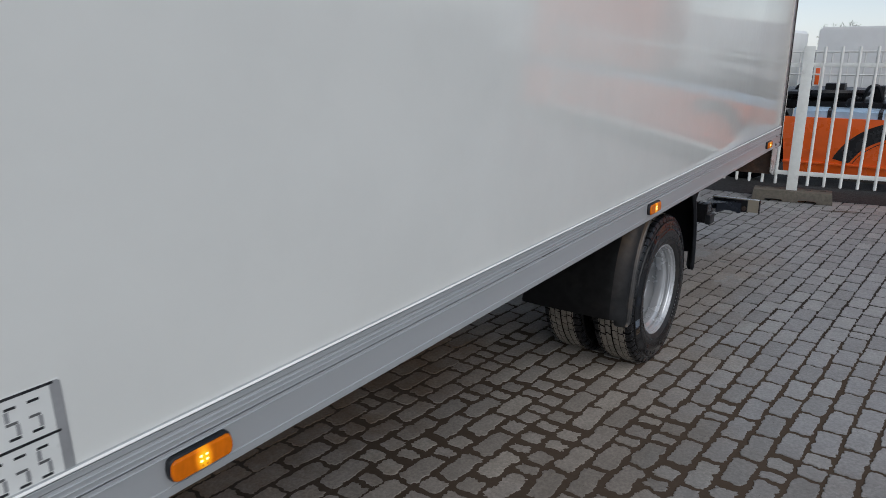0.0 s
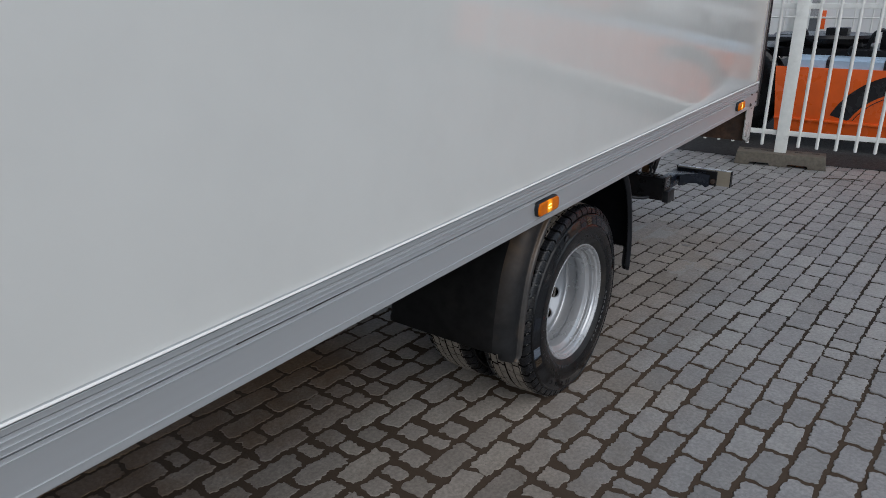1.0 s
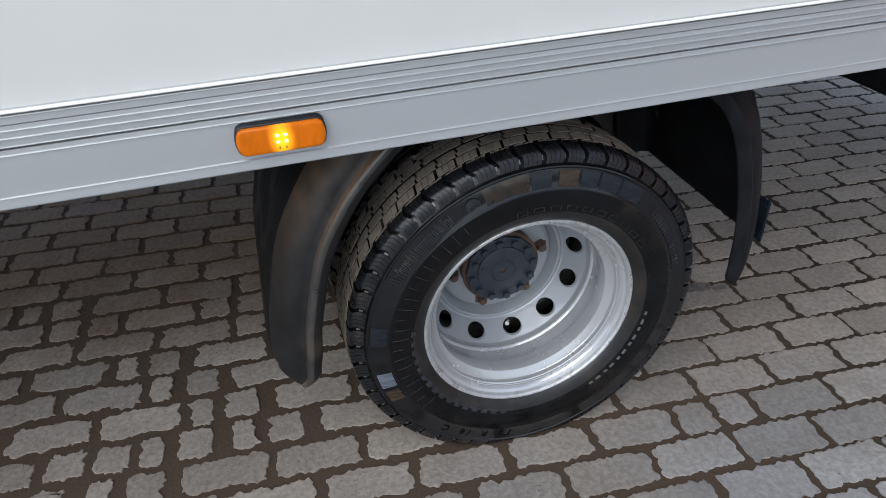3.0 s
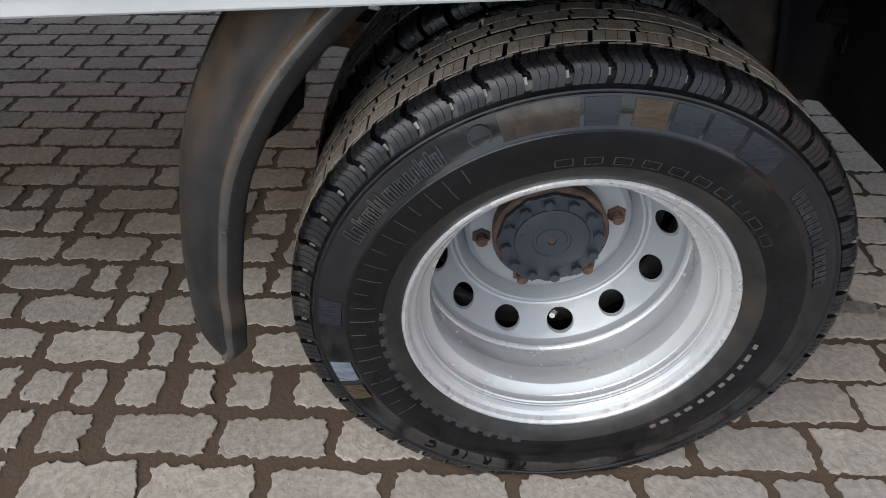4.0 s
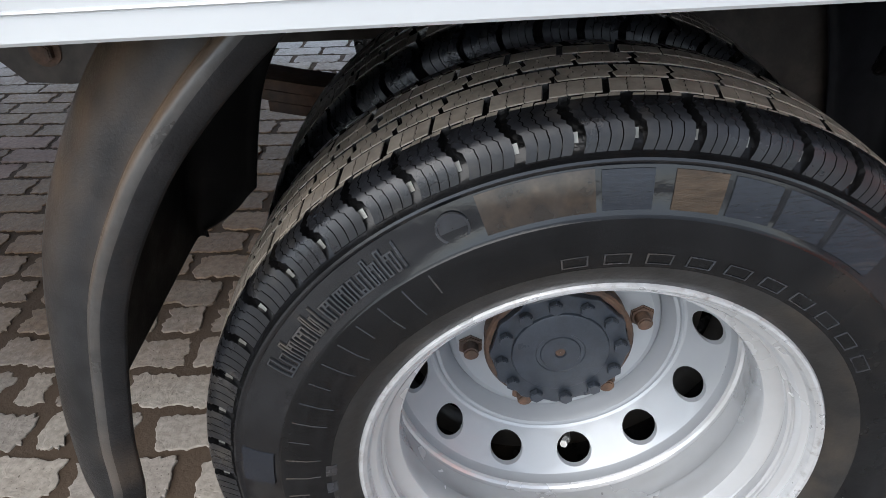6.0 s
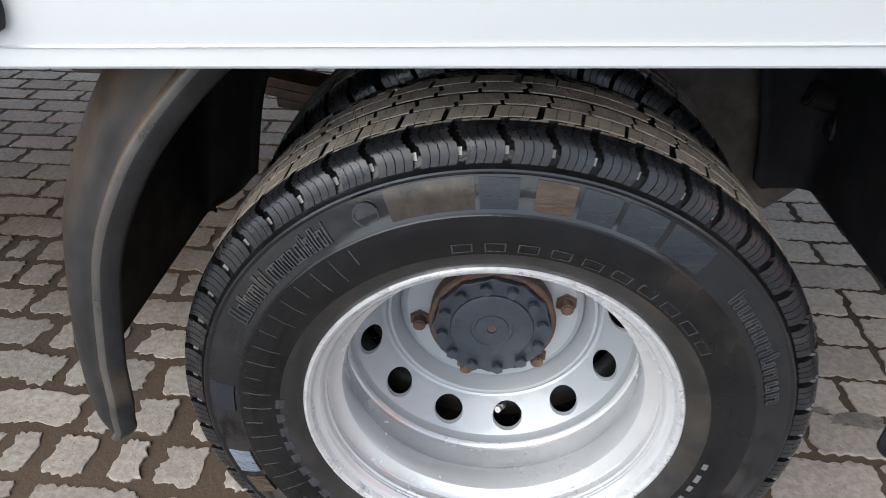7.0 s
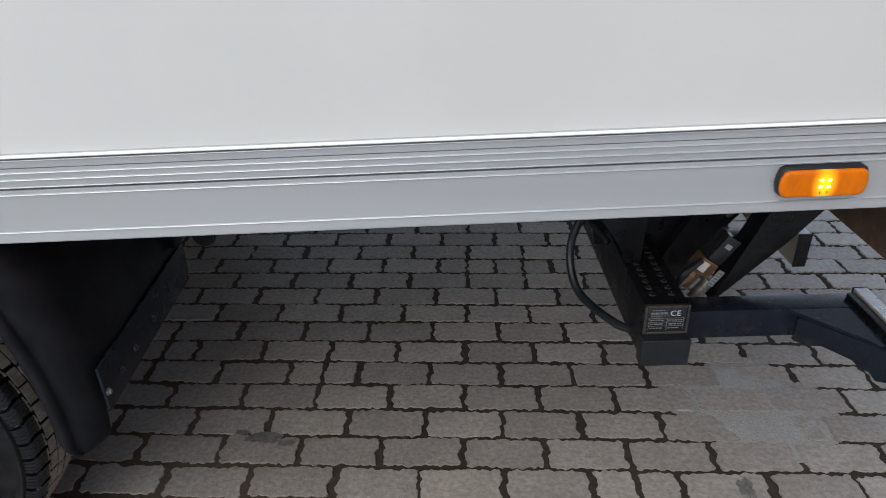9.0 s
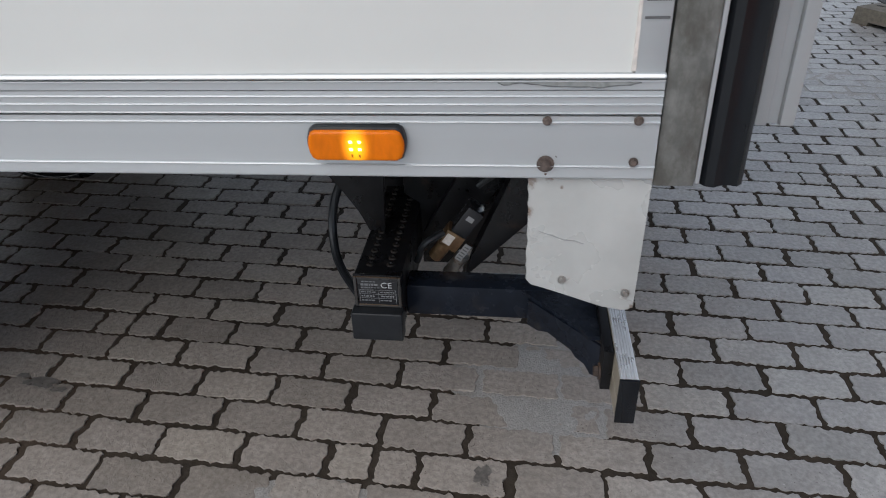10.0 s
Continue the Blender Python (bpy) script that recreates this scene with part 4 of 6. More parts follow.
def band_patch(bm, a0, a1, r0, r1, lift, steps=5):
    """A raised patch on the outer sidewall, between two angles (degrees) and two radii."""
    mids = [r for r in (0.252, 0.275, 0.296, 0.302, 0.320, 0.338) if r0 + 0.0008 < r < r1 - 0.0008]
    radii = [r0] + mids + [r1]
    rows = []
    for r in radii:
        rows.append([])
        for i in range(steps + 1):
            a = radians(a0 + (a1 - a0) * i / steps)
            rows[-1].append([bm.verts.new((sidewall_x(r) + d + bulge(r * math.sin(a)), r * math.cos(a), r * math.sin(a))) for d in (-0.001, lift)])
    for p, q in zip(rows, rows[1:]):
        for i in range(steps):
            bm.faces.new((p[i][1], p[i + 1][1], q[i + 1][1], q[i][1]))
        for i in (0, steps):
            bm.faces.new((p[i][0], p[i][1], q[i][1], q[i][0]))
    for p in (rows[0], rows[-1]):
        for i in range(steps):
            bm.faces.new((p[i][0], p[i + 1][0], p[i + 1][1], p[i][1]))


def glyph(ch, size):
    cu = bpy.data.curves.new("glyph", "FONT")
    cu.body, cu.size, cu.extrude, cu.align_x = ch, size, 0.0011, "CENTER"
    ob = new("glyph", cu)
    bpy.context.view_layer.update()
    me = bpy.data.meshes.new_from_object(ob.evaluated_get(bpy.context.evaluated_depsgraph_get()))
    bpy.data.objects.remove(ob)
    bm = bmesh.new()
    bm.from_mesh(me)
    return bm


def sidewall_text(words, size, r):
    """Raised figures round the sidewall, their heads outward, running clockwise."""
    bm = bmesh.new()
    for ch, ang in words:
        g = glyph(ch, size)
        a = radians(ang)
        rad, tan = Vector((0, math.cos(a), math.sin(a))), Vector((0, math.sin(a), -math.cos(a)))
        back = {}
        for v in g.verts:
            p = rad * (r + v.co.y - size * 0.35) + tan * v.co.x
            p.x = sidewall_x(math.hypot(p.y, p.z)) + v.co.z + bulge(p.z)
            back[v] = bm.verts.new(p)
        for f in g.faces:
            bm.faces.new([back[v] for v in f.verts])
        g.free()
    return bm


def disc_mesh():
    """Silver dished wheel: rim barrel, weld step, cone with twelve round holes, flat middle."""
    barrel = [(0.084, 0.2215), (0.090, 0.2268), (0.0940, 0.2272), (0.0962, 0.2256), (0.0962, 0.2228), (0.0930, 0.2190), (0.0860, 0.2165), (0.0845, 0.2140), (0.0825, 0.2105), (0.0790, 0.2080), (0.0760, 0.2068), (0.0750, 0.2080), (0.0735, 0.2080), (0.0725, 0.2064), (0.0700, 0.2060), (0.0685, 0.2034), (0.0655, 0.2034), (0.0640, 0.2060), (0.0575, 0.2056), (0.0560, 0.2062), (0.0545, 0.2050),
              (0.0515, 0.1985), (0.0460, 0.1892), (0.0430, 0.1882), (0.0130, 0.1874), (0.0090, 0.1890), (0.0020, 0.1985), (-0.0010, 0.1998), (-0.0200, 0.2004), (-0.0320, 0.2008),
              (-0.0350, 0.2025), (-0.0395, 0.2030), (-0.0425, 0.2005), (-0.0435, 0.1965), (-0.0500, 0.1955), (-0.0560, 0.1930)]
    bm = lathe(barrel, 144)
    bm.faces.ensure_lookup_table()
    for f in bm.faces[:144 * 33]:
        f.material_index = 2
    for f in bm.faces[:144 * 6]:
        f.material_index = 1
    lathe([(-0.1040, 0.1590), (-0.1065, 0.1560), (-0.1060, 0.1530), (-0.1030, 0.1500), (-0.1040, 0.1460), (-0.1110, 0.1420), (-0.1260, 0.1375), (-0.1375, 0.1320), (-0.1415, 0.1240), (-0.1420, 0.1100), (-0.1420, 0.0500)], 144, bm)
    # the holed cone, twelve alike sectors
    xa, ra, xb, rb = -0.0560, 0.1930, -0.1040, 0.1590
    slant = math.hypot(xa - xb, ra - rb)
    for k in range(12):
        mid = -80.6 + 30 * k
        outer, inner, sunk = [], [], []
        n = 48
        for i in range(n):
            t = 2 * math.pi * i / n
            c, s = math.cos(t), math.sin(t)
            m = max(abs(c), abs(s))
            for out, u, v, d in ((outer, c / m * 15, s / m * 0.5, 0), (inner, c * degrees_of(0.0228, 0.176), s * 0.0228 / slant, 0), (sunk, c * degrees_of(0.0218, 0.176), s * 0.0218 / slant, -0.006)):
                f = 0.5 + v
                x, r = xb + (xa - xb) * f, rb + (ra - rb) * f
                ang = radians(mid + u)
                out.append(bm.verts.new((x + d, r * math.cos(ang), r * math.sin(ang))))
        for i in range(n):
            j = (i + 1) % n
            bm.faces.new((outer[i], outer[j], inner[j], inner[i]))
            bm.faces.new((inner[i], inner[j], sunk[j], sunk[i]))
    bmesh.ops.remove_doubles(bm, verts=bm.verts, dist=0.00005)
    return bm


def degrees_of(arc, r):
    return math.degrees(arc / r)


def wheel(x, flip=False, shared=None, y=HUB_Y):
    """A wheel on the rear axle: rim with tyre. The first one carries all the detail of the outer face."""
    m = pose(x, y, HUB_Z, 0, 0, 180 if flip else 0) @ Matrix.Scale(WHEEL_SCALE, 4)
    if shared:
        rim = new("wheel", shared[0].data)
        ty = new("tyre", shared[1].data)
        tr = new("tread", shared[2].data)
    else:
        rim = finish("wheel", disc_mesh(), M_SILVER_SHADED, smooth=24)
        rim.data.materials.append(M_LIP)
        rim.data.materials.append(M_SILVER_LIT)
        ty = finish("tyre", tyre_mesh(), M_RUBBER, smooth=28)
        tr = finish("tread", tread_mesh(), M_RUBBER, smooth=28)
        for o in (ty, tr):
            for extra in (M_TREAD, M_ALU_DIRTY, M_LUG, M_BEAD, M_SIDEBAND):
                o.data.materials.append(extra)
    rim.parent = truck
    rim.matrix_parent_inverse = truck.matrix_world.inverted()
    rim.matrix_basis = m
    ty.parent = tr.parent = rim
    tagged(rim, "silver steel wheel with dark all-weather tyre")
    tagged(ty, "black tyre with worn brown-grey tread")
    tagged(tr, "worn brown-grey tread blocks and black shoulder lugs", kind="stuff")
    return rim, ty, tr


XC = -0.1745
outer = wheel(XC)
wheel(XC - 0.265, True, outer)
wheel(FAR - XC, True, outer)
wheel(FAR - XC + 0.265, False, outer)
rim = outer[0]
# unseen front wheels and axle under the added cab
wheel(-0.30, False, outer, -5.30)
wheel(-1.90, True, outer, -5.30)
part("axle", rod((-1.80, -5.30, HUB_Z), (-0.40, -5.30, HUB_Z), 0.05, 20), M_CHASSIS, truck)

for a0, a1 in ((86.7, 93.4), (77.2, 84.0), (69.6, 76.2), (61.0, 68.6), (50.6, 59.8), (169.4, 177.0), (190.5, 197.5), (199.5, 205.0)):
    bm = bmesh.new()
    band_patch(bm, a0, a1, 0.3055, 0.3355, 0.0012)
    part("sidewall_patch", bm, M_BAND_BRONZE if a0 in (77.2, 199.5) else M_BAND_SKY if a0 == 190.5 else M_BAND, rim, "ribbed square patch on the sidewall")
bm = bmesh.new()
# bronze sheen of the band painted in along with its dust
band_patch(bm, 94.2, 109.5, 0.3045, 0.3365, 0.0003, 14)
part("sidewall_patch", bm, M_BAND_SHEEN, rim, "brown stretch of the sidewall band, dust with painted bronze sheen")
bm = bmesh.new()
# the maker's lettering as plain raised strokes
rng = random.Random(11)


def outline(a1, w, r0, r1, thick=0.0013, lift=0.0017):
    """A thin raised frame on the sidewall."""
    da = math.degrees(thick / 0.32)
    for q0, q1, s0, s1 in ((a1 - w, a1 - w + da, r0, r1), (a1 - da, a1, r0, r1), (a1 - w, a1, r0, r0 + thick), (a1 - w, a1, r1 - thick, r1)):
        band_patch(bm, q0, q1, s0, s1, lift, 3)


a = 150.5
for w in (3.6, 2.2, 2.8, 1.8, 0.9, 2.8, 2.4, 2.9, 2.0, 2.5, 1.0):
    tall = 0.0 if w in (2.8, 2.4, 2.9) else 0.006
    outline(a, w * 0.36, 0.3085, 0.3265 + tall)
    if w > 1.5:
        outline(a - w * 0.62, w * 0.36, 0.3085, 0.3265)
        low = rng.random() < 0.5
        outline(a - w * 0.34, w * 0.30, 0.3085 if low else 0.3215, 0.3135 if low else 0.3265)
    a -= w + 0.45
for k in range(9):
    s = 41.5 - k * 3.4
    outline(s, 0.85, 0.309, 0.330 if k in (0, 5) else 0.3235)
    outline(s - 1.7, 0.85, 0.309, 0.3235)
    outline(s - 0.8, 0.95, 0.309 if k % 2 else 0.319, 0.313 if k % 2 else 0.3235)
part("sidewall_relief", bm, M_RELIEF, rim, "raised strokes on the tyre's sidewall")["kind"] = "stuff"
bm = bmesh.new()
lathe([(0.1065, 0.0135), (0.1090, 0.0135), (0.1090, 0.0115), (0.1078, 0.0110), (0.1078, 0.0005)], 24, bm, at=(0, 0.320 * math.cos(radians(113.6)), 0.320 * math.sin(radians(113.6))))
part("roundel", bm, M_RELIEF, rim, "raised round emblem on the sidewall")
for ch in (("7", -98.6), ("5", -102.3), ("R", -109.5), ("1", -116.4), ("6", -119.6), ("C", -127.5)):
    part("size_figure", sidewall_text((ch,), 0.025, 0.319), M_FIGURE, rim, "raised black tyre size figure")
bm = bmesh.new()
for k in range(72):
    s = k * 5.0
    if 118 < s < 218:
        band_patch(bm, s, s + 0.28, 0.262 + 0.012 * (k % 3 == 0), 0.294, 0.0003, 1)
for k in range(10):
    s = 100 - k * 7.2
    for r0, r1 in ((0.256, 0.2568), (0.266, 0.2668)):
        band_patch(bm, s - 4.6, s, r0, r1, 0.0007, 2)
    for d in (-4.6, -0.3):
        band_patch(bm, s + d, s + d + 0.3, 0.256, 0.2668, 0.0007, 1)
for k in range(16):
    s = 172 + k * 5.5
    band_patch(bm, s, s + 3.2, 0.247, 0.257, 0.0006, 2)
part("sidewall_relief", bm, M_RELIEF, rim, "fine ribs and frames on the sidewall")["kind"] = "stuff"
bm = bmesh.new()
for k in range(11):
    band_patch(bm, -9.0 - 4.6 * k, -11.0 - 4.6 * k - 0.8 * (k % 2), 0.2590, 0.2645, 0.0008, 2)
part("sidewall_code", bm, M_INK, rim, "pale code blocks on the sidewall")["kind"] = "stuff"

# brake drum, hub, bolts and nuts
bm = lathe([(-0.150, 0.195), (-0.150, 0.04)], 48)
lathe([(-0.150, 0.190), (-0.260, 0.190)], 48, bm)
part("brake_drum", bm, M_DARK, rim)
part("hub", lathe([(-0.142, 0.096), (-0.136, 0.098), (-0.130, 0.0890), (-0.097, 0.0895), (-0.0925, 0.0910), (-0.0895, 0.0885), (-0.0890, 0.0830)], 48), M_RUST, rim, "rusty wheel hub")
cap = []
for i in range(120):
    t = 2 * math.pi * i / 120
    cap.append((t, 0.0815 + 0.0035 * max(0.0, math.cos(12 * t))))
bm = bmesh.new()
lo = [bm.verts.new((-0.0900, r * math.cos(t), r * math.sin(t))) for t, r in cap]
hi = [bm.verts.new((-0.0805, r * math.cos(t), r * math.sin(t))) for t, r in cap]
top = [bm.verts.new((-0.0795, (r - 0.0012) * math.cos(t), (r - 0.0012) * math.sin(t))) for t, r in cap]
mid = [bm.verts.new((-0.0795, 0.0590 * math.cos(t), 0.0590 * math.sin(t))) for t, r in cap]
for p, q in ((lo, hi), (hi, top), (top, mid)):
    for i in range(120):
        j = (i + 1) % 120
        bm.faces.new((p[i], p[j], q[j], q[i]))
lathe([(-0.0795, 0.0590), (-0.0765, 0.0580), (-0.0758, 0.0565), (-0.0762, 0.0300), (-0.0775, 0.0290), (-0.0775, 0.0245), (-0.0760, 0.0235), (-0.0758, 0.0070), (-0.0785, 0.0060)], 120, bm)
bmesh.ops.remove_doubles(bm, verts=bm.verts, dist=0.00003)
part("hub_cap", bm, M_HUB, rim, "blue-grey cast hub cap")
for k in range(12):
    t = radians(30 * k + 8)
    part("cap_bolt", hexbolt((-0.0797, 0.0712 * math.cos(t), 0.0712 * math.sin(t)), (1, 0, 0), 0.0088, 0.0105, False), M_HUB, rim)
part("hub_plug", lathe([(-0.0800, 0.0062), (-0.0778, 0.0058), (-0.0775, 0.0005)], 20), M_RUST, rim)
for k in range(6):
    t = radians(10 + 60 * k)
    c = Vector((-0.142, 0.1075 * math.cos(t), 0.1075 * math.sin(t)))
    bm = hexbolt(c, (1, 0, 0), 0.0165, 0.026)
    rod(c, c + Vector((0.042, 0, 0)), 0.0095, 14, bm, bevel=0.002)
    part("wheel_nut", bm, M_RUST, rim, "rusty wheel nut")
t = radians(-80.6)
v0 = Vector((-0.125, 0.172 * math.cos(t), 0.172 * math.sin(t)))
bm = hose([v0 + Vector((-0.02, 0, -0.01)), v0 + Vector((0.015, -0.004, -0.006)), v0 + Vector((0.035, -0.007, 0.004)), v0 + Vector((0.040, -0.010, 0.008))], 0.0042)
rod(v0 + Vector((0.038, -0.010, 0.006)), v0 + Vector((0.050, -0.015, 0.012)), 0.0048, 12, bm)
part("tyre_valve", bm, M_STEELBOLT, rim, "metal tyre valve")


# ---- mudguards ----
def mudguard(side_line, sheet_end, label, skin, bead, sheet):
    """A moulded quarter mudguard: a broad sheet across the twin tyres with a rolled outer edge and a raised bead."""
    sec = [(-0.562, 0.105), (-0.568, 0.085), (-0.570, 0.030), (-0.562, 0.006), (-0.540, 0.0), (-0.42, 0.0), (-0.30, 0.0), (-0.20, 0.0), (-0.155, 0.002), (-0.125, 0.007), (-0.106, 0.014), (-0.090, 0.023), (-0.078, 0.034), (-0.0715, 0.045), (-0.0685, 0.054),
           (-0.0665, 0.0655), (-0.0640, 0.0680), (-0.0580, 0.0690), (-0.0530, 0.0708), (-0.0508, 0.0740), (-0.0510, 0.0790), (-0.0530, 0.0835), (-0.0560, 0.0885), (-0.0590, 0.0930), (-0.0620, 0.0948)]
    pts = curve_points([(0, y, z) for y, z in side_line], 26)
    bm = bmesh.new()
    rows = []
    n = len(pts)
    for i, p in enumerate(pts):
        d = (pts[min(i + 1, n - 1)] - pts[max(i - 1, 0)]).normalized()
        inn = Vector((0, d.z, -d.y))
        if inn.dot(Vector((0, HUB_Y - p.y, HUB_Z - p.z))) < 0:
            inn = -inn
        f = i / (n - 1)
        taper = 1.0 - 0.10 * max(0.0, (f - 0.8) / 0.2)
        cut = min(1.0, max(0.06, (p.z - 0.36) / 0.09)) ** 0.6
        q = max(0.0, (f - 0.935) / 0.065)
        e = 1 - math.sqrt(max(0.0, 1 - 0.985 * q * q))
        row = []
        for x, k in sec:
            if x < -0.5:
                row.append(bm.verts.new(p + Vector((x, 0, 0)) + inn * (k * cut)))
                continue
            kk = k * taper
            if x > -0.16:
                kk += (0.046 - kk) * e
                x += (-0.068 - x) * e * 0.55
            row.append(bm.verts.new(p + Vector((x, 0, 0)) + inn * kk))
        rows.append(row)
    for i, (a, b) in enumerate(zip(rows, rows[1:])):
        for j in range(len(sec) - 1):
            if sec[j][0] < -0.11 and min(pts[i].z, pts[i + 1].z) < sheet_end:
                continue
            f = bm.faces.new((a[j], a[j + 1], b[j + 1], b[j]))
            if 0.0675 < sec[j][1] < 0.0745:
                f.material_index = 1
            elif sec[j][0] < -0.13:
                f.material_index = 2
    loose = [v for v in bm.verts if not v.link_faces]
    bmesh.ops.delete(bm, geom=loose, context="VERTS")
    ob = part("mudguard", bm, skin, truck, label, smooth=75)
    ob.data.materials.append(bead)
    ob.data.materials.append(sheet)
    so = ob.modifiers.new("thick", "SOLIDIFY")
    so.thickness, so.offset = 0.0045, 0
    return ob


front_guard = mudguard([(-0.225, 0.945), (-0.312, 0.880), (-0.388, 0.808), (-0.447, 0.732), (-0.502, 0.625), (-0.537, 0.485), (-0.547, 0.415), (-0.551, 0.362), (-0.5475, 0.312)], 0.350, "black plastic front mudguard with rolled edge", M_PLASTIC, M_WORN_SHEEN, M_SHEET)
rear_guard = mudguard([(0.270, 0.930), (0.345, 0.880), (0.412, 0.815), (0.461, 0.725), (0.493, 0.620), (0.512, 0.520), (0.518, 0.440), (0.515, 0.385), (0.506, 0.330)], 0.425, "black plastic rear mudguard with bolted flange", M_PLASTIC_REAR, M_PLASTIC_REAR, M_PLASTIC_REAR)
# added plate: stands in for the shaded parts behind the tyre
part("inner_guard_plate", prism([(0.06, 0.83), (0.515, 0.83), (0.515, 0.42), (0.46, 0.37), (0.40, 0.40), (0.35, 0.47), (0.25, 0.56), (0.12, 0.66)], "x", -0.600, -0.594), M_GRIME, truck, "added dark sheet in the rear wheel arch, for the parts in shade there")
part("flange_strip", box(-0.575, -0.090, 0.5165, 0.5225, 0.420, 0.520, 0.002), M_BLUEBLACK, rear_guard, "blue-black bolted edge strip")
for x in (-0.10, -0.165, -0.235, -0.34, -0.46):
    part("flange_bolt", hexbolt((x, 0.5225, 0.460), (0, 1, 0), 0.0050, 0.006), M_STEELBOLT if x == -0.10 else M_BOLTDARK, rear_guard, "small bolt")
bm = rod((-0.56, 0.46, 0.60), (-0.56, 0.62, 0.56), 0.022, 18, bevel=0.004)
rod((-0.60, 0.60, 0.565), (-0.52, 0.60, 0.565), 0.028, 18, bm, bevel=0.004)
box(-0.60, -0.53, 0.50, 0.53, 0.53, 0.66, 0.005, bm=bm)
part("guard_bracket", bm, M_BLACK, truck, "black clamp of the mudguard stay")
part("guard_bracket", rod((-0.75, -0.42, 0.74), (-0.10, -0.34, 0.80), 0.016, 16), M_BLACK, truck)
part("guard_bracket", rod((-0.75, 0.40, 0.74), (-0.10, 0.36, 0.80), 0.016, 16), M_BLACK, truck)
for y in (-0.32, -0.50):
    part("flange_bolt", hexbolt((-0.35, y, 0.74), (1, 0, 0), 0.012, 0.012), M_RUST, truck)
for g in (front_guard, rear_guard):
    o = new("mudguard", g.data)
    o.parent, o.matrix_parent_inverse = truck, truck.matrix_world.inverted()
    o.matrix_basis = Matrix.Translation((FAR, 0, 0)) @ Matrix.Diagonal((-1, 1, 1, 1))
    m = o.modifiers.new("thick", "SOLIDIFY")
    m.thickness, m.offset = 0.0045, 0

# ---- tail lift under the rear ----
bm = box(-1.88, -0.322, 1.588, 1.688, 0.336, 0.470, 0.008)
beam = part("lift_tube", bm, M_BLACK, truck, "black square tail lift tube with gripped tread")
for row in (1.617, 1.659):
    for k in range(15):
        x = -0.362 - k * 0.027
        part("grip_knob", lathe([(0.0, 0.0085), (0.0035, 0.0072), (0.0042, 0.0042), (0.0015, 0.0025), (0.001, 0.0004)], 14), M_KNOB, beam).matrix_basis = Matrix.Translation((x, row, 0.470)) @ pose(0, 0, 0, 0, -90, 0)
bm = box(-0.3225, -0.316, 1.588, 1.688, 0.396, 0.4745, 0.003)
part("end_frame", bm, M_BLACK, beam)
label = part("rating_plate", box(-0.3162, -0.3140, 1.597, 1.680, 0.403, 0.466, 0.001), M_LABEL, beam, "black rating plate with pale print")
# its rolled border, ruled rows and print
for y0, y1, z0, z1 in ((1.590, 1.596, 0.399, 0.471), (1.681, 1.687, 0.399, 0.471), (1.5965, 1.6805, 0.4665, 0.4715), (1.5965, 1.6805, 0.3985, 0.4035)):
    part("plate_border", box(-0.3165, -0.3110, y0, y1, z0, z1, 0.0018), M_WORN_SHEEN, label, "scuffed black border")
rng = random.Random(5)
for z in (0.4390, 0.4290, 0.4190):
    part("rule", box(-0.3141, -0.3137, 1.601, 1.676, z - 0.0004, z + 0.0004), M_DIMPRINT, label)
for y in (1.601, 1.640, 1.676):
    part("rule", box(-0.3141, -0.31365, y - 0.0004, y + 0.0004, 0.4085, 0.4394), M_DIMPRINT, label)
for z, h, y0, y1 in ((0.4595, 0.0010, 1.606, 1.634), (0.4520, 0.0026, 1.604, 1.640), (0.4450, 0.0009, 1.604, 1.644), (0.4340, 0.0012, 1.604, 1.637), (0.4340, 0.0012, 1.643, 1.673), (0.4240, 0.0016, 1.604, 1.634), (0.4240, 0.0016, 1.645, 1.672), (0.4135, 0.0012, 1.604, 1.636), (0.4135, 0.0012, 1.643, 1.670)):
    y = y0
    while y < y1 - 0.003:
        w = rng.uniform(0.0025, 0.0075)
        part("print_bar", box(-0.3141, -0.3136, y, min(y + w, y1), z - h, z + h), M_DIMPRINT, label)
        y += w + 0.0018
for ch, y in (("C", 1.652), ("E", 1.664)):
    g = glyph(ch, 0.019)
    bmesh.ops.transform(g, matrix=Matrix.Translation((-0.3139, y, 0.4450)) @ Matrix(((0, 0, 1, 0), (1, 0, 0, 0), (0, 1, 0, 0), (0, 0, 0, 1))) @ Matrix.Diagonal((1, 1, 0.4, 1)), verts=g.verts)
    part("mark", g, M_PRINT, label, smooth=0)
part("end_cap", box(-0.322, -0.286, 1.584, 1.691, 0.330, 0.398, 0.005, 3), M_GASKET, beam, "dark grey plastic end cap")
for x in (-0.40, -0.62):
    part("beam_bolt", hexbolt((x, 1.688, 0.36), (0, 1, 0), 0.011, 0.012), M_RUST, beam)
for x in (-0.74, -1.46):
    part("lift_bracket", prism([(1.50, 0.86), (1.80, 0.86), (1.72, 0.47), (1.68, 0.40), (1.57, 0.40), (1.55, 0.52)], "x", x - 0.012, x + 0.012), M_BLACK, truck, "black tail lift mounting plate")
    part("lift_bracket", box(x - 0.10, x + 0.10, 1.56, 1.72, 0.56, 0.60, 0.005), M_CHASSIS, truck)
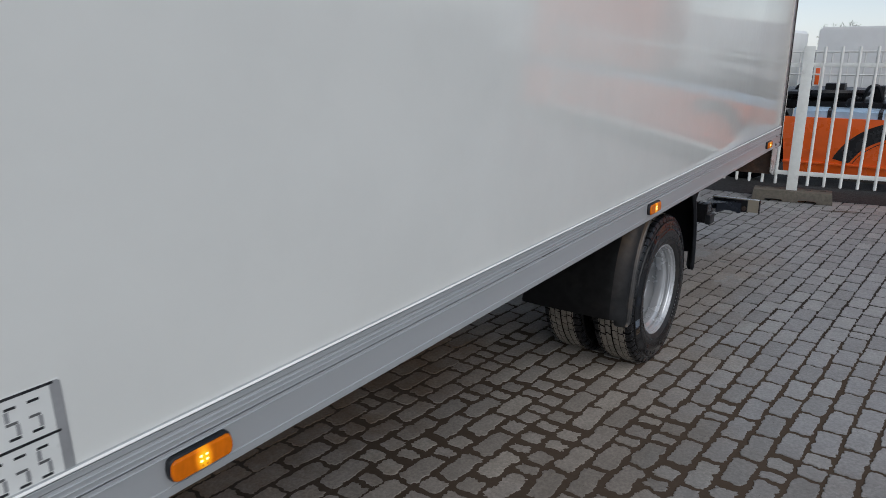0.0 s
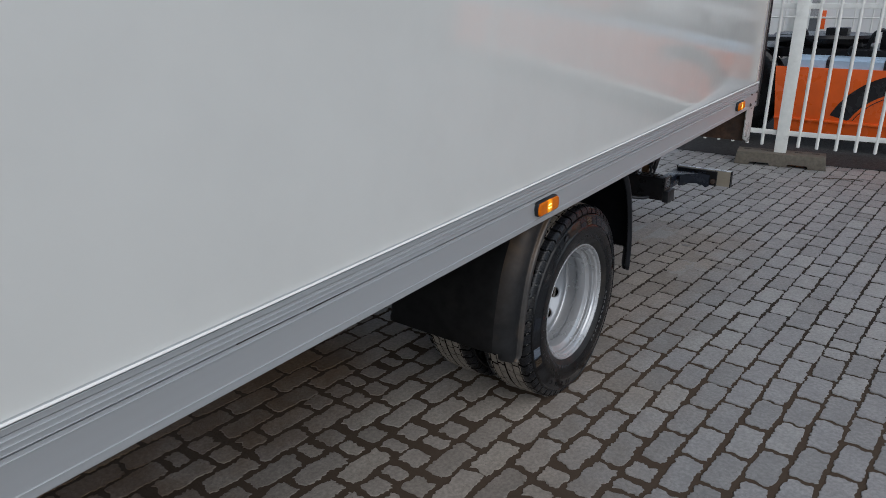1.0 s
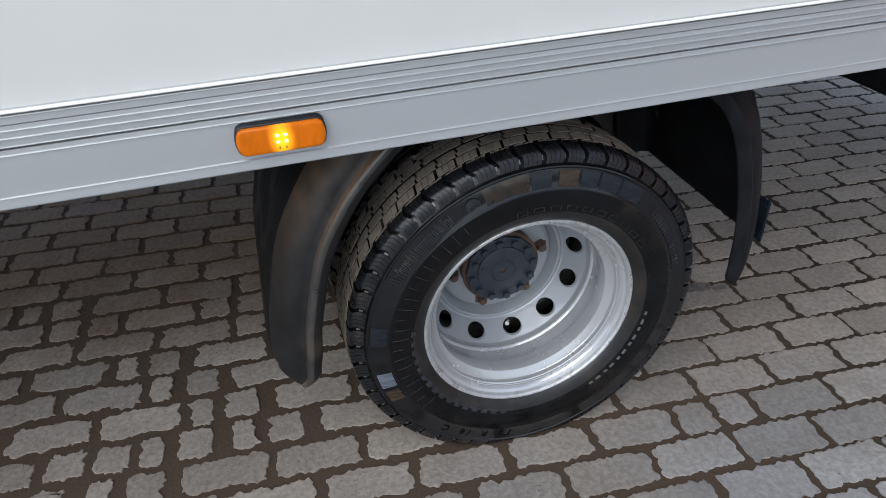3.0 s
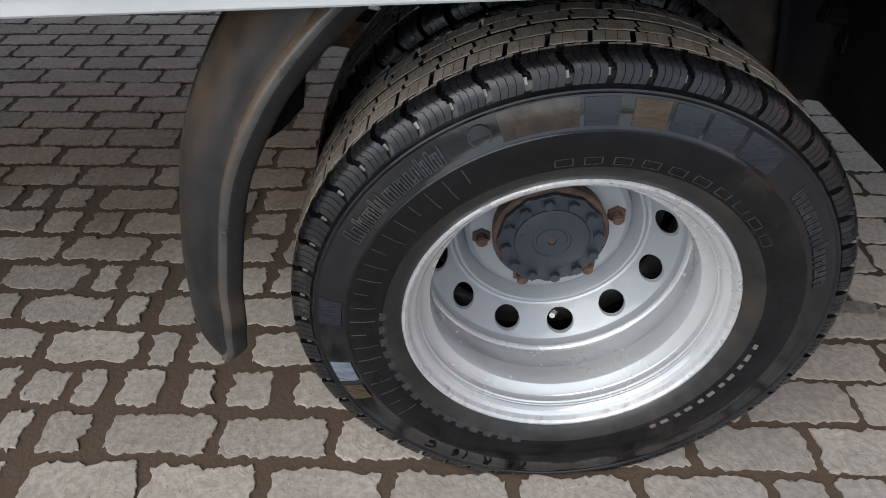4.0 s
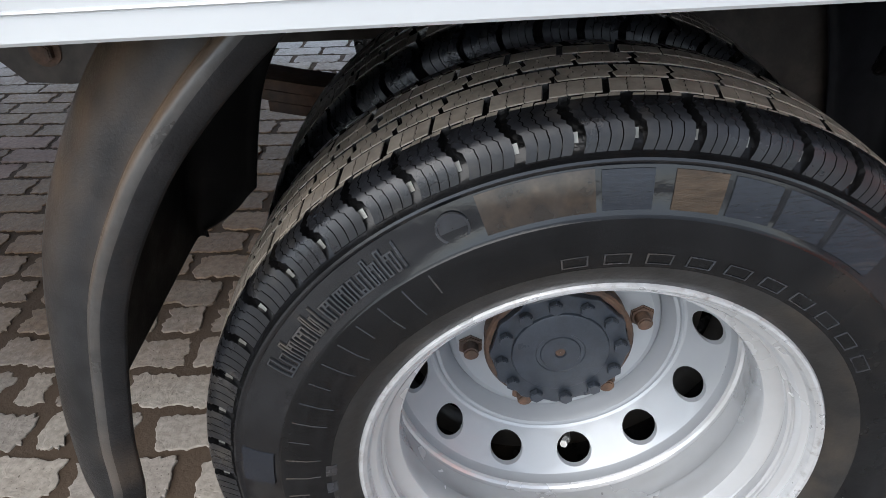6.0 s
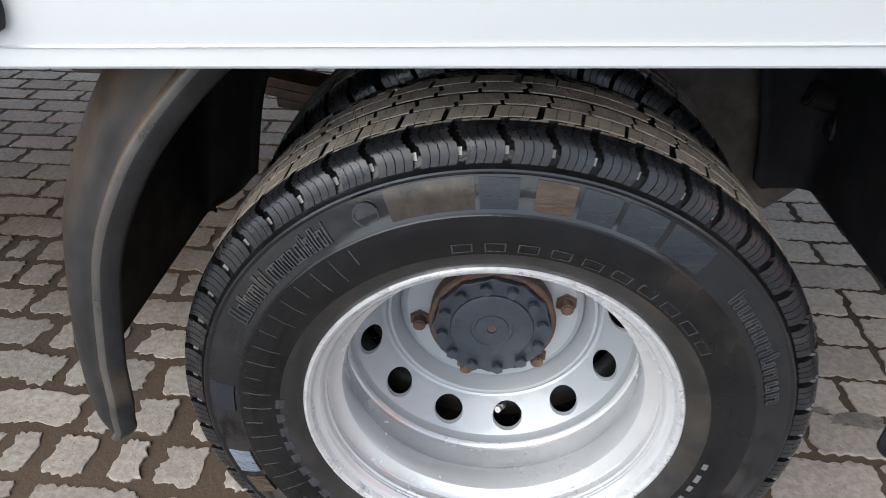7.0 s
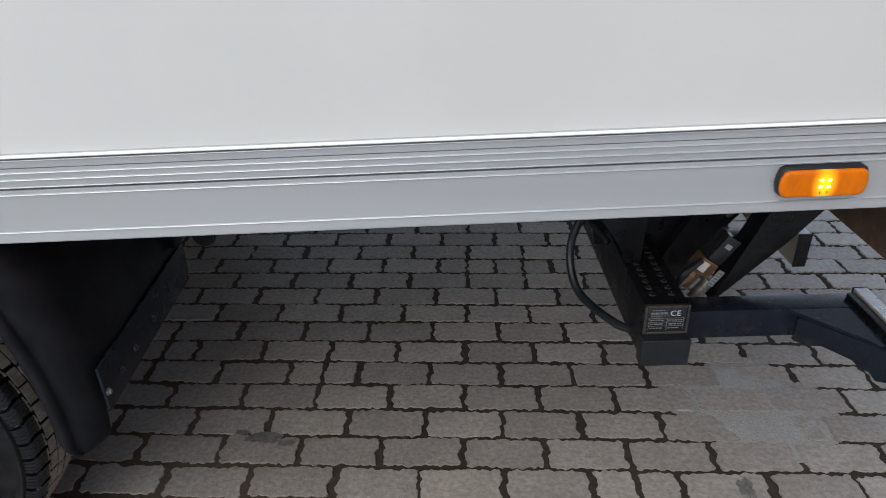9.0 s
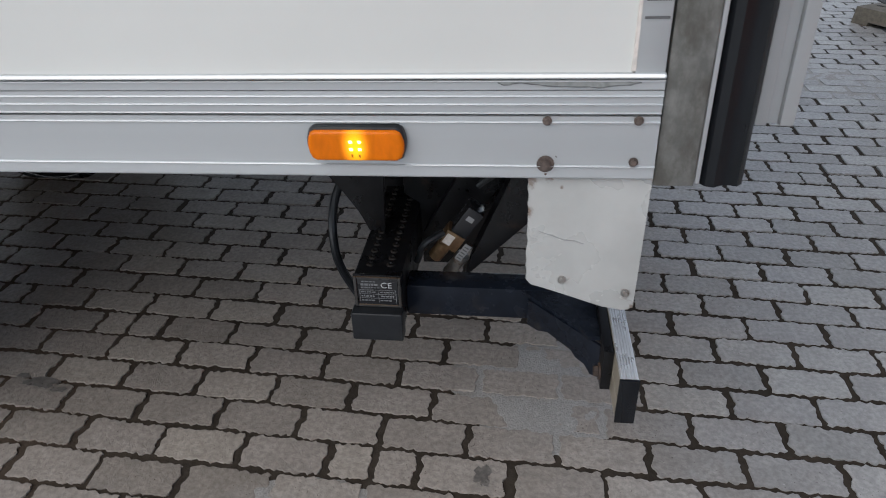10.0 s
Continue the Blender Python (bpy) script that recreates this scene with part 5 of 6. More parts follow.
# arms to the underrun bar
for x0 in (-0.425, -1.775):
    part("support_arm", box(x0, x0 + 0.062, 1.688, 2.086, 0.345, 0.420, 0.006), M_BLUEBLACK, truck, "blue-black square support arm")
    w = 0.145 if x0 > -1 else 0.10
    g = [(x0 + 0.060, 1.930), (x0 + 0.060, 2.080), (x0 + 0.06 + w, 2.080), (x0 + 0.06 + w, 2.056), (x0 + 0.06 + w * 0.82, 2.042), (x0 + 0.075, 1.945)]
    part("gusset", prism(g, "z", 0.410, 0.418), M_BLUEBLACK, truck, "blue-black gusset plate")
    h = [(1.945, 0.410), (2.080, 0.410), (2.080, 0.336), (2.066, 0.330), (2.055, 0.345), (2.040, 0.346), (2.030, 0.357), (1.985, 0.362), (1.968, 0.350), (1.945, 0.348)]
    bm = prism(h, "x", 0.0, 0.008)
    bmesh.ops.transform(bm, matrix=Matrix(((1, 0, 0, x0 + 0.075), (0, 1, 0, 0), (0, 0, 1, 0), (0, 0, 0, 1))) @ Matrix.Translation((0, 1.945, 0)) @ Matrix(((1, (w - 0.02) / 0.12, 0, 0), (0, 1, 0, 0), (0, 0, 1, 0), (0, 0, 0, 1))) @ Matrix.Translation((0, -1.945, 0)), verts=bm.verts)
    part("gusset", bm, M_BLUEBLACK, truck, "blue-black side plate with a stepped edge")
    part("bar_clamp", box(x0 + 0.02, x0 + 0.265, 2.079, 2.098, 0.342, 0.432, 0.003), M_BLACK, truck)
    part("clamp_bolt", hexbolt((x0 + 0.245, 2.079, 0.37), (0, -1, 0), 0.011, 0.012), M_RUST, truck, "rusty clamp bolt")
part("support_arm", box(-0.75, -0.71, 1.688, 2.075, 0.385, 0.425, 0.006), M_BLUEBLACK, truck)


def underrun(x0, x1, dy=0.010):
    line = [(2.0885, 0.342)]
    line += [(2.0885, 0.386), (2.0900, 0.388), (2.0900, 0.390), (2.0885, 0.392), (2.0885, 0.4355)]
    for k in range(6):
        y = 2.0905 + k * 0.0048
        line += [(y, 0.4385), (y + 0.0026, 0.4385), (y + 0.0032, 0.4355), (y + 0.0044, 0.4355)]
    line += [(2.1200, 0.4365), (2.1200, 0.342)]
    b = part("underrun_bar", prism([(y + dy, z) for y, z in line], "x", x0, x1), M_BAR, truck, "cream aluminium underrun bar with ribbed top", smooth=0)
    b.data.materials.append(M_RIBTOP)
    # top faces painted brighter for the sky that they reflect
    for f in b.data.polygons:
        if f.center.z > 0.434 and abs(f.normal.x) < 0.5:
            f.material_index = 1
    part("end_cap", box(x1, x1 + 0.006, 2.0870 + dy, 2.1215 + dy, 0.3405, 0.4385, 0.002), M_SEAL, b, "black end cap")
    part("end_cap", box(x0 - 0.006, x0, 2.0870 + dy, 2.1215 + dy, 0.3405, 0.4385, 0.002), M_SEAL, b, "black end cap")


underrun(-0.412, -0.084)
underrun(-1.52, -0.680)
underrun(-2.116, -1.788)
part("lift_arm", prism([(1.803, 0.367), (1.822, 0.430), (1.897, 0.610), (1.950, 0.745), (2.045, 0.745), (2.052, 0.645), (1.953, 0.532)], "x", -0.530, -0.470, 0.012), M_BLACK, truck, "black tapered lift arm")
part("lift_frame", prism([(1.640, 0.850), (1.975, 0.850), (1.896, 0.557), (1.819, 0.362), (1.775, 0.310), (1.690, 0.310), (1.690, 0.480), (1.650, 0.500)], "x", -0.648, -0.628, 0.003), M_BLACK, truck, "black tail lift side plate")
part("lift_frame", prism([(1.490, 0.850), (1.640, 0.850), (1.625, 0.475), (1.590, 0.475), (1.572, 0.522), (1.541, 0.566), (1.510, 0.606)], "x", -0.506, -0.494, 0.002), M_BLACK, truck, "black tail lift hanger plate")
part("piston_rod", rod((-0.50, 1.765, 0.366), (-0.50, 1.80, 0.416), 0.015, 16), M_STEELBOLT, truck)
part("lift_cylinder", rod((-0.66, 1.735, 0.42), (-0.66, 1.96, 0.82), 0.030, 20, bevel=0.004), M_BLACK, truck)
part("lift_arm", prism([(1.70, 0.42), (1.76, 0.40), (2.02, 0.72), (2.05, 0.84), (1.92, 0.84), (1.80, 0.60)], "x", -0.615, -0.585), M_BLACK, truck, "black lift arm plate")
part("lift_arm", box(-0.60, -0.42, 1.80, 1.88, 0.74, 0.83, 0.006), M_BLACK, truck)
LEAN = Matrix.Translation((0, 1.775, 0.462)) @ Matrix.Rotation(radians(-34), 4, "X") @ Matrix.Translation((0, -1.775, -0.462))


def leaning(bm):
    bmesh.ops.transform(bm, matrix=LEAN, verts=bm.verts)
    return bm


valve = part("valve_block", leaning(box(-0.520, -0.475, 1.752, 1.798, 0.442, 0.485, 0.004)), M_BRASS, truck, "dirty brass valve block")
part("valve_stem", leaning(rod((-0.497, 1.770, 0.395), (-0.497, 1.772, 0.445), 0.017, 16, bevel=0.003)), M_BRASS, valve)
part("coil", leaning(box(-0.525, -0.470, 1.757, 1.797, 0.487, 0.560, 0.006)), M_LABEL, valve, "black solenoid coil")
part("tag", leaning(box(-0.4705, -0.4690, 1.768, 1.784, 0.530, 0.542)), M_GREYPRINT, valve, "worn grey tag")
part("tag", leaning(box(-0.4750, -0.4738, 1.757, 1.776, 0.452, 0.478)), M_PUTTY, valve, "soiled cream paper tag")
part("tag", leaning(prism([(1.802, 0.435), (1.818, 0.435), (1.818, 0.480), (1.802, 0.480)], "x", -0.472, -0.470)), M_GREYPRINT, valve, "white printed tag")
for k in range(5):
    part("print_bar", leaning(box(-0.4701, -0.4694, 1.8045, 1.8155, 0.439 + 0.008 * k, 0.442 + 0.008 * k)), M_INK, valve)
part("lift_frame", box(-0.735, -0.70, 1.46, 1.92, 0.50, 0.853, 0.006), M_BLACK, truck, "black tail lift side frame")
part("lift_frame", box(-0.70, -0.46, 1.60, 1.70, 0.74, 0.853, 0.006), M_BLACK, truck)
part("tag", box(-0.4700, -0.4690, 1.880, 1.905, 0.655, 0.664), M_PUTTY, truck, "soiled paper tag")
for ctrl, r in (([(-0.60, 1.63, 0.80), (-0.61, 1.56, 0.63), (-0.61, 1.485, 0.49), (-0.55, 1.49, 0.375), (-0.44, 1.56, 0.345), (-0.40, 1.60, 0.35)], 0.0105),
                ([(-0.66, 1.57, 0.82), (-0.70, 1.52, 0.66), (-0.70, 1.53, 0.52), (-0.62, 1.58, 0.46)], 0.008),
                ([(-0.54, 1.83, 0.57), (-0.53, 1.90, 0.64), (-0.55, 1.97, 0.78), (-0.60, 2.0, 0.86)], 0.008),
                ([(-0.47, 1.76, 0.49), (-0.45, 1.72, 0.47), (-0.46, 1.70, 0.42)], 0.008)):
    part("hydraulic_hose", hose(ctrl, r), M_GASKET, truck, "black hydraulic hose")

# ---- fence at the back ----
def fence_y(x):
    return 4.465 + (0.14 if x > -0.30 else -0.02) * (x + 0.30)


def fence_turn(x):
    return math.degrees(math.atan(0.14 if x > -0.30 else -0.02))


fence = empty("fence", (-0.265, fence_y(-0.265), 0.0), "cream white steel bar fence on grey-brown plastic feet", "fence")


def fence_panel(x0, x1, first, step):
    f = fence
    for z, h in ((0.287, 0.042), (1.357, 0.042)):
        bm = box(0, math.hypot(x1 - x0, fence_y(x1) - fence_y(x0)), -0.012, 0.012, z - h / 2, z + h / 2, 0.004)
        bmesh.ops.transform(bm, matrix=pose(x0, fence_y(x0), 0, 0, 0, fence_turn((x0 + x1) / 2)), verts=bm.verts)
        part("fence_rail", bm, M_FENCE, f)
    x = first
    while x < x1 - 0.03:
        if x > x0 + 0.03:
            part("fence_bar", rod((x, fence_y(x), 0.165), (x, fence_y(x), 1.53), 0.0145, 14, bevel=0.004), M_FENCE, f)
        x += step
    return f


def fence_post(x):
    bm = box(-0.05, 0.05, -0.03, 0.03, 0.10, 1.535, 0.004)
    bmesh.ops.transform(bm, matrix=pose(x, fence_y(x), 0, 0, 0, fence_turn(x)), verts=bm.verts)
    part("fence_post", bm, M_FENCE, fence, "cream white square post")


def fence_foot(x, y, turn):
    """A grey-brown moulded block with fork slots below and slots on top."""
    line = [(-0.375, 0.0), (-0.25, 0.0), (-0.245, 0.035), (-0.085, 0.035), (-0.08, 0.0), (0.06, 0.0), (0.065, 0.035), (0.225, 0.035), (0.23, 0.0), (0.375, 0.0), (0.360, 0.115), (-0.360, 0.115)]
    bm = prism(line, "y", -0.11, 0.11, 0.006)
    m = pose(x, y, 0, 0, 0, turn)
    bmesh.ops.transform(bm, matrix=m, verts=bm.verts)
    e = part("fence_foot", bm, M_FOOT, fence, "grey-brown plastic foot")
    for k in range(5):
        if k == 2:
            continue
        bm = box(-0.03, 0.03, -0.012, 0.012, 0.1148, 0.1175, 0.001)
        bmesh.ops.transform(bm, matrix=m @ pose(-0.28 + 0.14 * k, 0.03, 0), verts=bm.verts)
        part("slot", bm, M_DARK, e)


fence_panel(-0.225, 3.3, -0.13, 0.1465)
fence_panel(-4.1, -0.305, -4.025, 0.1285)
for px in (-0.265, 3.34, -4.14):
    fence_post(px)
fence_foot(-0.255, fence_y(-0.255), 9)
fence_foot(3.3, fence_y(3.3), 9)
fence_foot(-4.12, 4.49, 27)
twig = finish("twig", hose([(0.08, 4.10, 0.006), (0.24, 4.16, 0.008), (0.36, 4.22, 0.006), (0.44, 4.20, 0.006)], 0.004, 5, 6), M_BARK)
tagged(twig, "thin dark twig lying on the paving", "twig")

# ---- dark yard behind the fence ----
yard = [(-30.0, fence_y(-30.0) + 0.13), (-0.30, fence_y(-0.30) + 0.13), (30.0, fence_y(30.0) + 0.13), (30.0, 45.0), (-30.0, 45.0)]
asphalt = finish("asphalt", prism(yard, "z", -0.02, 0.006), M_DARK_YARD, smooth=0)
tagged(asphalt, "dark ground behind the fence", "ground", kind="structure")

# ---- orange tractor unit behind the fence ----
tractor = empty("tractor_unit", (1.0, 6.3, 0.0), "orange lorry tractor unit with black stripe on its side skirt", "truck")
YS = 5.40
skirt = prism([(-0.60, 0.775), (4.2, 0.79), (4.2, 0.15), (-0.53, 0.15)], "y", YS, YS + 0.05, 0.006)
part("side_skirt", skirt, M_ORANGE, tractor, "glossy orange side skirt")
part("skirt_lip", prism([(-0.545, 0.285), (4.2, 0.285), (4.2, 0.262), (-0.545, 0.262)], "y", YS - 0.018, YS + 0.02, 0.004), M_ORANGE, tractor)
part("skirt_foot", prism([(-0.50, 0.148), (4.2, 0.148), (4.2, 0.10), (-0.50, 0.10)], "y", YS + 0.01, YS + 0.06), M_DARK, tractor)


def swoosh(r0, r1, d, mat_, label):
    pts = []
    for r, seq in ((r1, range(0, 25)), (r0, range(24, -1, -1))):
        for i in seq:
            a = radians(158 - 100 * i / 24)
            pts.append((0.60 + r * math.cos(a) * 1.02, max(0.30, 0.08 + r * math.sin(a))))
    part("stripe", prism(pts, "y", YS - d, YS + 0.004), mat_, tractor, label)


swoosh(0.52, 0.685, 0.003, M_LABEL, "black curved stripe")
swoosh(0.487, 0.495, 0.003, M_LABEL, "thin black curved line")
# the deck's sky reflection is put in as a pale blue colour
part("tank_top", prism([(5.43, 0.775), (5.43, 0.845), (5.50, 0.87), (6.1, 0.87), (6.1, 0.775)], "x", -0.50, 4.2), M_SKY_SHEEN, tractor, "deck above the skirt, coloured pale blue like the sky it reflects")
for x in (-0.14, 0.34, 0.82, 1.3):
    part("deck_strap", prism([(5.425, 0.775), (5.425, 0.850), (5.50, 0.876), (5.9, 0.876), (5.9, 0.775)], "x", x - 0.02, x + 0.02), M_LABEL, tractor)
part("chassis_deck", box(-1.2, 4.2, 5.75, 6.9, 0.84, 0.93, 0.01), M_BLACK, tractor, "black chassis deck")
bm = lathe([(-0.05, 0.48), (0.0, 0.50), (0.03, 0.48), (0.03, 0.02)], 40)
fw = part("fifth_wheel", bm, M_BLACK, tractor, "black greasy fifth wheel coupling")
fw.matrix_basis = Matrix.Translation((-0.35, 6.30, 1.02)) @ pose(0, 0, 0, 0, -90, 0)
part("fifth_wheel", box(-0.75, 0.05, 6.0, 6.6, 0.93, 0.99, 0.02), M_BLACK, tractor)
part("mud_wing", prism([(-1.25, 0.80), (-1.10, 0.98), (-0.80, 1.05), (-0.45, 1.05), (-0.45, 1.02), (-0.80, 1.01), (-1.06, 0.95), (-1.20, 0.78)], "y", 5.45, 5.85, 0.004), M_GASKET, tractor, "black rear wing")
for x in (-0.62, 0.10, 0.42, 0.70):
    part("air_coil", hose([(x, 5.95, 0.93), (x + 0.05, 5.9, 1.08), (x + 0.14, 5.92, 1.10), (x + 0.20, 5.95, 0.95)], 0.018, 6, 8), M_GASKET, tractor)
for x0, x1, z1 in ((0.20, 0.30, 1.10), (0.45, 0.62, 1.12), (0.75, 0.80, 1.15), (-0.30, -0.1, 1.12)):
    part("fitting", box(x0, x1, 6.0, 6.2, 0.92, z1, 0.01), M_BLACK, tractor)
part("work_lamp", lathe([(0, 0.02), (0.02, 0.045), (0.05, 0.05), (0.055, 0.04), (0.055, 0.002)], 20, at=(-0.02, 5.62, 0.93)), M_BLACK, tractor)
part("cab_back", box(1.8, 4.2, 5.5, 7.6, 0.93, 2.9, 0.05), M_ORANGE, tractor, "orange cab")
for x in (-1.02, 2.9):
    w = part("wheel", lathe([(-0.14, 0.30), (-0.15, 0.36), (-0.14, 0.46), (-0.11, 0.50), (0.11, 0.50), (0.14, 0.46), (0.15, 0.36), (0.14, 0.30), (0.05, 0.28), (0.05, 0.05)], 64), M_RUBBER, tractor, "large black lorry wheel")
    w.matrix_basis = Matrix.Translation((x, 5.62, 0.50)) @ pose(0, 0, 0, 0, 0, -90)

# ---- white vehicles, far fence and a tree beyond ----
def white_van(x, y, w, l, h, label):
    v = empty("white_van", (x, y, 0.0), label, "van", "parked white vans")
    body = [(-l / 2, 0.28), (l / 2, 0.28), (l / 2, h - 0.06), (l / 2 - 0.06, h), (-l / 2 + 0.06, h), (-l / 2, h - 0.06)]
    bm = prism(body, "y", -w / 2, w / 2, 0.02)
    bmesh.ops.transform(bm, matrix=pose(x, y, 0), verts=bm.verts)
    part("body", bm, M_WHITEPAINT, v)
    part("bumper", box(x - l / 2, x + l / 2, y - w / 2 - 0.02, y - w / 2 - 0.002, 0.30, 0.48, 0.01), M_LABEL, v)
    part("side_window", box(x - l * 0.18, x + l * 0.10, y - w / 2 - 0.008, y - w / 2 - 0.002, 0.98, 1.22, 0.002), M_GLASS, v)
    part("tail_lamp", box(x - l / 2 + 0.03, x - l / 2 + 0.10, y - w / 2 - 0.015, y - w / 2 - 0.002, 0.85, 1.15, 0.004), M_ORANGE, v)
    for dx in (-l * 0.32, l * 0.32):
        part("wheel", prism([(x + dx + 0.33 * math.cos(radians(a)), 0.33 + 0.33 * math.sin(radians(a))) for a in range(0, 360, 15)], "y", y - w / 2 - 0.01, y - w / 2 + 0.2, 0.02), M_RUBBER, v)


white_van(-3.4, 13.2, 2.0, 3.0, 1.86, "plain white van parked beyond the fence")
white_van(1.0, 12.6, 2.0, 4.6, 1.88, "cream white van parked beyond the fence")
white_van(6.5, 12.4, 2.0, 5.2, 1.90, "cream white van parked beyond the fence")
ff = empty("far_fence", (0.0, 10.2, 0.0), "thin white tubular fence far behind", "fence")
for z in (0.62, 1.08, 1.45):
    part("fence_rail", rod((-3.0, 10.2, z), (5.0, 10.2, z), 0.014, 10), M_FENCE, ff)
for k in range(34):
    part("fence_bar", rod((-3.0 + k * 0.24, 10.2, 0.02), (-3.0 + k * 0.24, 10.2, 1.45), 0.012, 8), M_FENCE, ff)


def bare_tree(x, y, h, seed):
    rng = random.Random(seed)
    t = empty("bare_tree", (x, y, 0.0), "bare grey-brown winter tree on the horizon", "tree")
    trunk, twigs = bmesh.new(), bmesh.new()

    def grow(a, d, L, r, lev):
        b = a + d * L
        rod(a, b, r, 6 if lev > 1 else 10, trunk if lev < 3 else twigs, r2=r * 0.65)
        if lev == 6:
            return
        for _ in range(3 if lev < 4 else 3):
            nd_ = (d + Vector((rng.gauss(0, 0.55), rng.gauss(0, 0.55), rng.gauss(0.12, 0.35)))).normalized()
            grow(b - d * L * rng.uniform(0, 0.3), nd_, L * rng.uniform(0.6, 0.85), r * 0.6, lev + 1)

    grow(Vector((x, y, 0)), Vector((0, 0, 1)), h * 0.28, h * 0.022, 0)
    part("trunk", trunk, M_BARK, t)
    part("crown", twigs, M_TWIG, t)


bare_tree(-5.2, 46.0, 3.9, 3)

# ---- paving stones ----
def stone(rng, long_, wide, worn, n_long=32, n_wide=12, fine=True):
    """Rings and faces of one paving stone round its own middle: ragged outline, thin chipped arris, flat top at z = 0."""
    hl, hw = long_ / 2, wide / 2
    pts = []
    for i in range(n_wide):
        pts.append((-hl, hw - 2 * hw * i / n_wide, -1, 0))
    for i in range(n_long):
        pts.append((-hl + 2 * hl * i / n_long, -hw, 0, -1))
    for i in range(n_wide):
        pts.append((hl, -hw + 2 * hw * i / n_wide, 1, 0))
    for i in range(n_long):
        pts.append((hl - 2 * hl * i / n_long, hw, 0, 1))
    k = len(pts)
    ph, ph2, drift = rng.uniform(0, 6), rng.uniform(0, 6), 0.0
    edge = []
    for i, (u, v, nu, nv) in enumerate(pts):
        s = i / k * 2 * math.pi
        drift = 0.55 * drift + rng.gauss(0, 1)
        # toothed flanks that fit into the neighbours' teeth
        q = 8 * u / LONG if nv else 2 * v / WIDE
        tooth = 2 / math.pi * math.asin(math.sin(2 * math.pi * q)) * (0.0026 if nv else 0.0046) * (nv or nu) * (1 - 0.6 * worn) * (0.75 + 0.25 * math.sin(3 * s + ph2))
        d = tooth + drift * (0.0018 + 0.0010 * worn) + 0.0008 * math.sin(9 * s + ph) - 0.0060 * worn * (0.5 + 0.5 * math.sin(2.3 * s + ph)) - 0.003 * worn * math.sin(5 * s + ph2)
        c = (abs(u) / hl) * (abs(v) / hw)
        cut = max(0.0, c - 0.82) / 0.18 * (0.002 + 0.008 * worn)
        edge.append((u + nu * d - math.copysign(cut, u), v + nv * d - math.copysign(cut, v)))
    tilt_u, tilt_v = rng.gauss(0, 0.006), rng.gauss(0, 0.008)
    verts, faces = [], []
    rings = ((0.0, -0.030), (0.0, -0.0007 - 0.0005 * worn), (0.0008 + 0.0008 * worn, -0.0001), (0.0045, 0.0)) if n_long > 12 and fine else ((0.0, -0.030), (0.0, 0.0))
    for r, (inset, z) in enumerate(rings):
        for u, v in edge:
            uu = u - math.copysign(min(inset, abs(u)), u)
            vv = v - math.copysign(min(inset, abs(v)), v)
            verts.append((uu, vv, z + tilt_u * uu + tilt_v * vv + (rng.gauss(0, 0.0004) if r == 1 and fine else 0)))
    for r in range(len(rings) - 1):
        for i in range(k):
            j = (i + 1) % k
            faces.append((r * k + i, r * k + j, (r + 1) * k + j, (r + 1) * k + i))
    faces.append(tuple(range((len(rings) - 1) * k, len(rings) * k)))
    return verts, faces


def worn_at(x, y):
    """How eroded the stones are: the stretch before the wheels has lost its edges."""
    f = min(1.0, max(0.0, (0.55 - y) / 0.8))
    g = min(1.0, max(0.0, (y + 2.3) / 0.9))
    h = min(1.0, max(0.0, (x + 1.3) / 0.6)) * min(1.0, max(0.0, (1.3 - x) / 0.9))
    s = 0.62 + 0.38 * min(1.0, max(0.0, (-0.75 - y) / 0.4))
    return 0.12 + 0.88 * f * g * h * s


rng = random.Random(21)
kinds = {}
for w in (0, 1, 2, 3):
    for piece in ("whole", "half", "third"):
        kinds[w, piece] = []
        for k in range(7 if piece == "whole" else 3):
            L = {"whole": LONG, "half": LONG * 0.5, "third": LONG * 0.36}[piece] - 0.0165 - 0.002 * w
            vs, fs = stone(rng, L, WIDE - 0.0125 - 0.0026 * w, w / 3, 32 if piece == "whole" else 16)
            me = bpy.data.meshes.new("paver")
            me.from_pydata(vs, [], fs)
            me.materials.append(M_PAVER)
            kinds[w, piece].append((me, np.array(vs), fs))
plain = [stone(rng, LONG - 0.0170, WIDE - 0.0110, 0.1, 16, 4, False) for _ in range(8)]
plain = [(np.array(v), f) for v, f in plain]

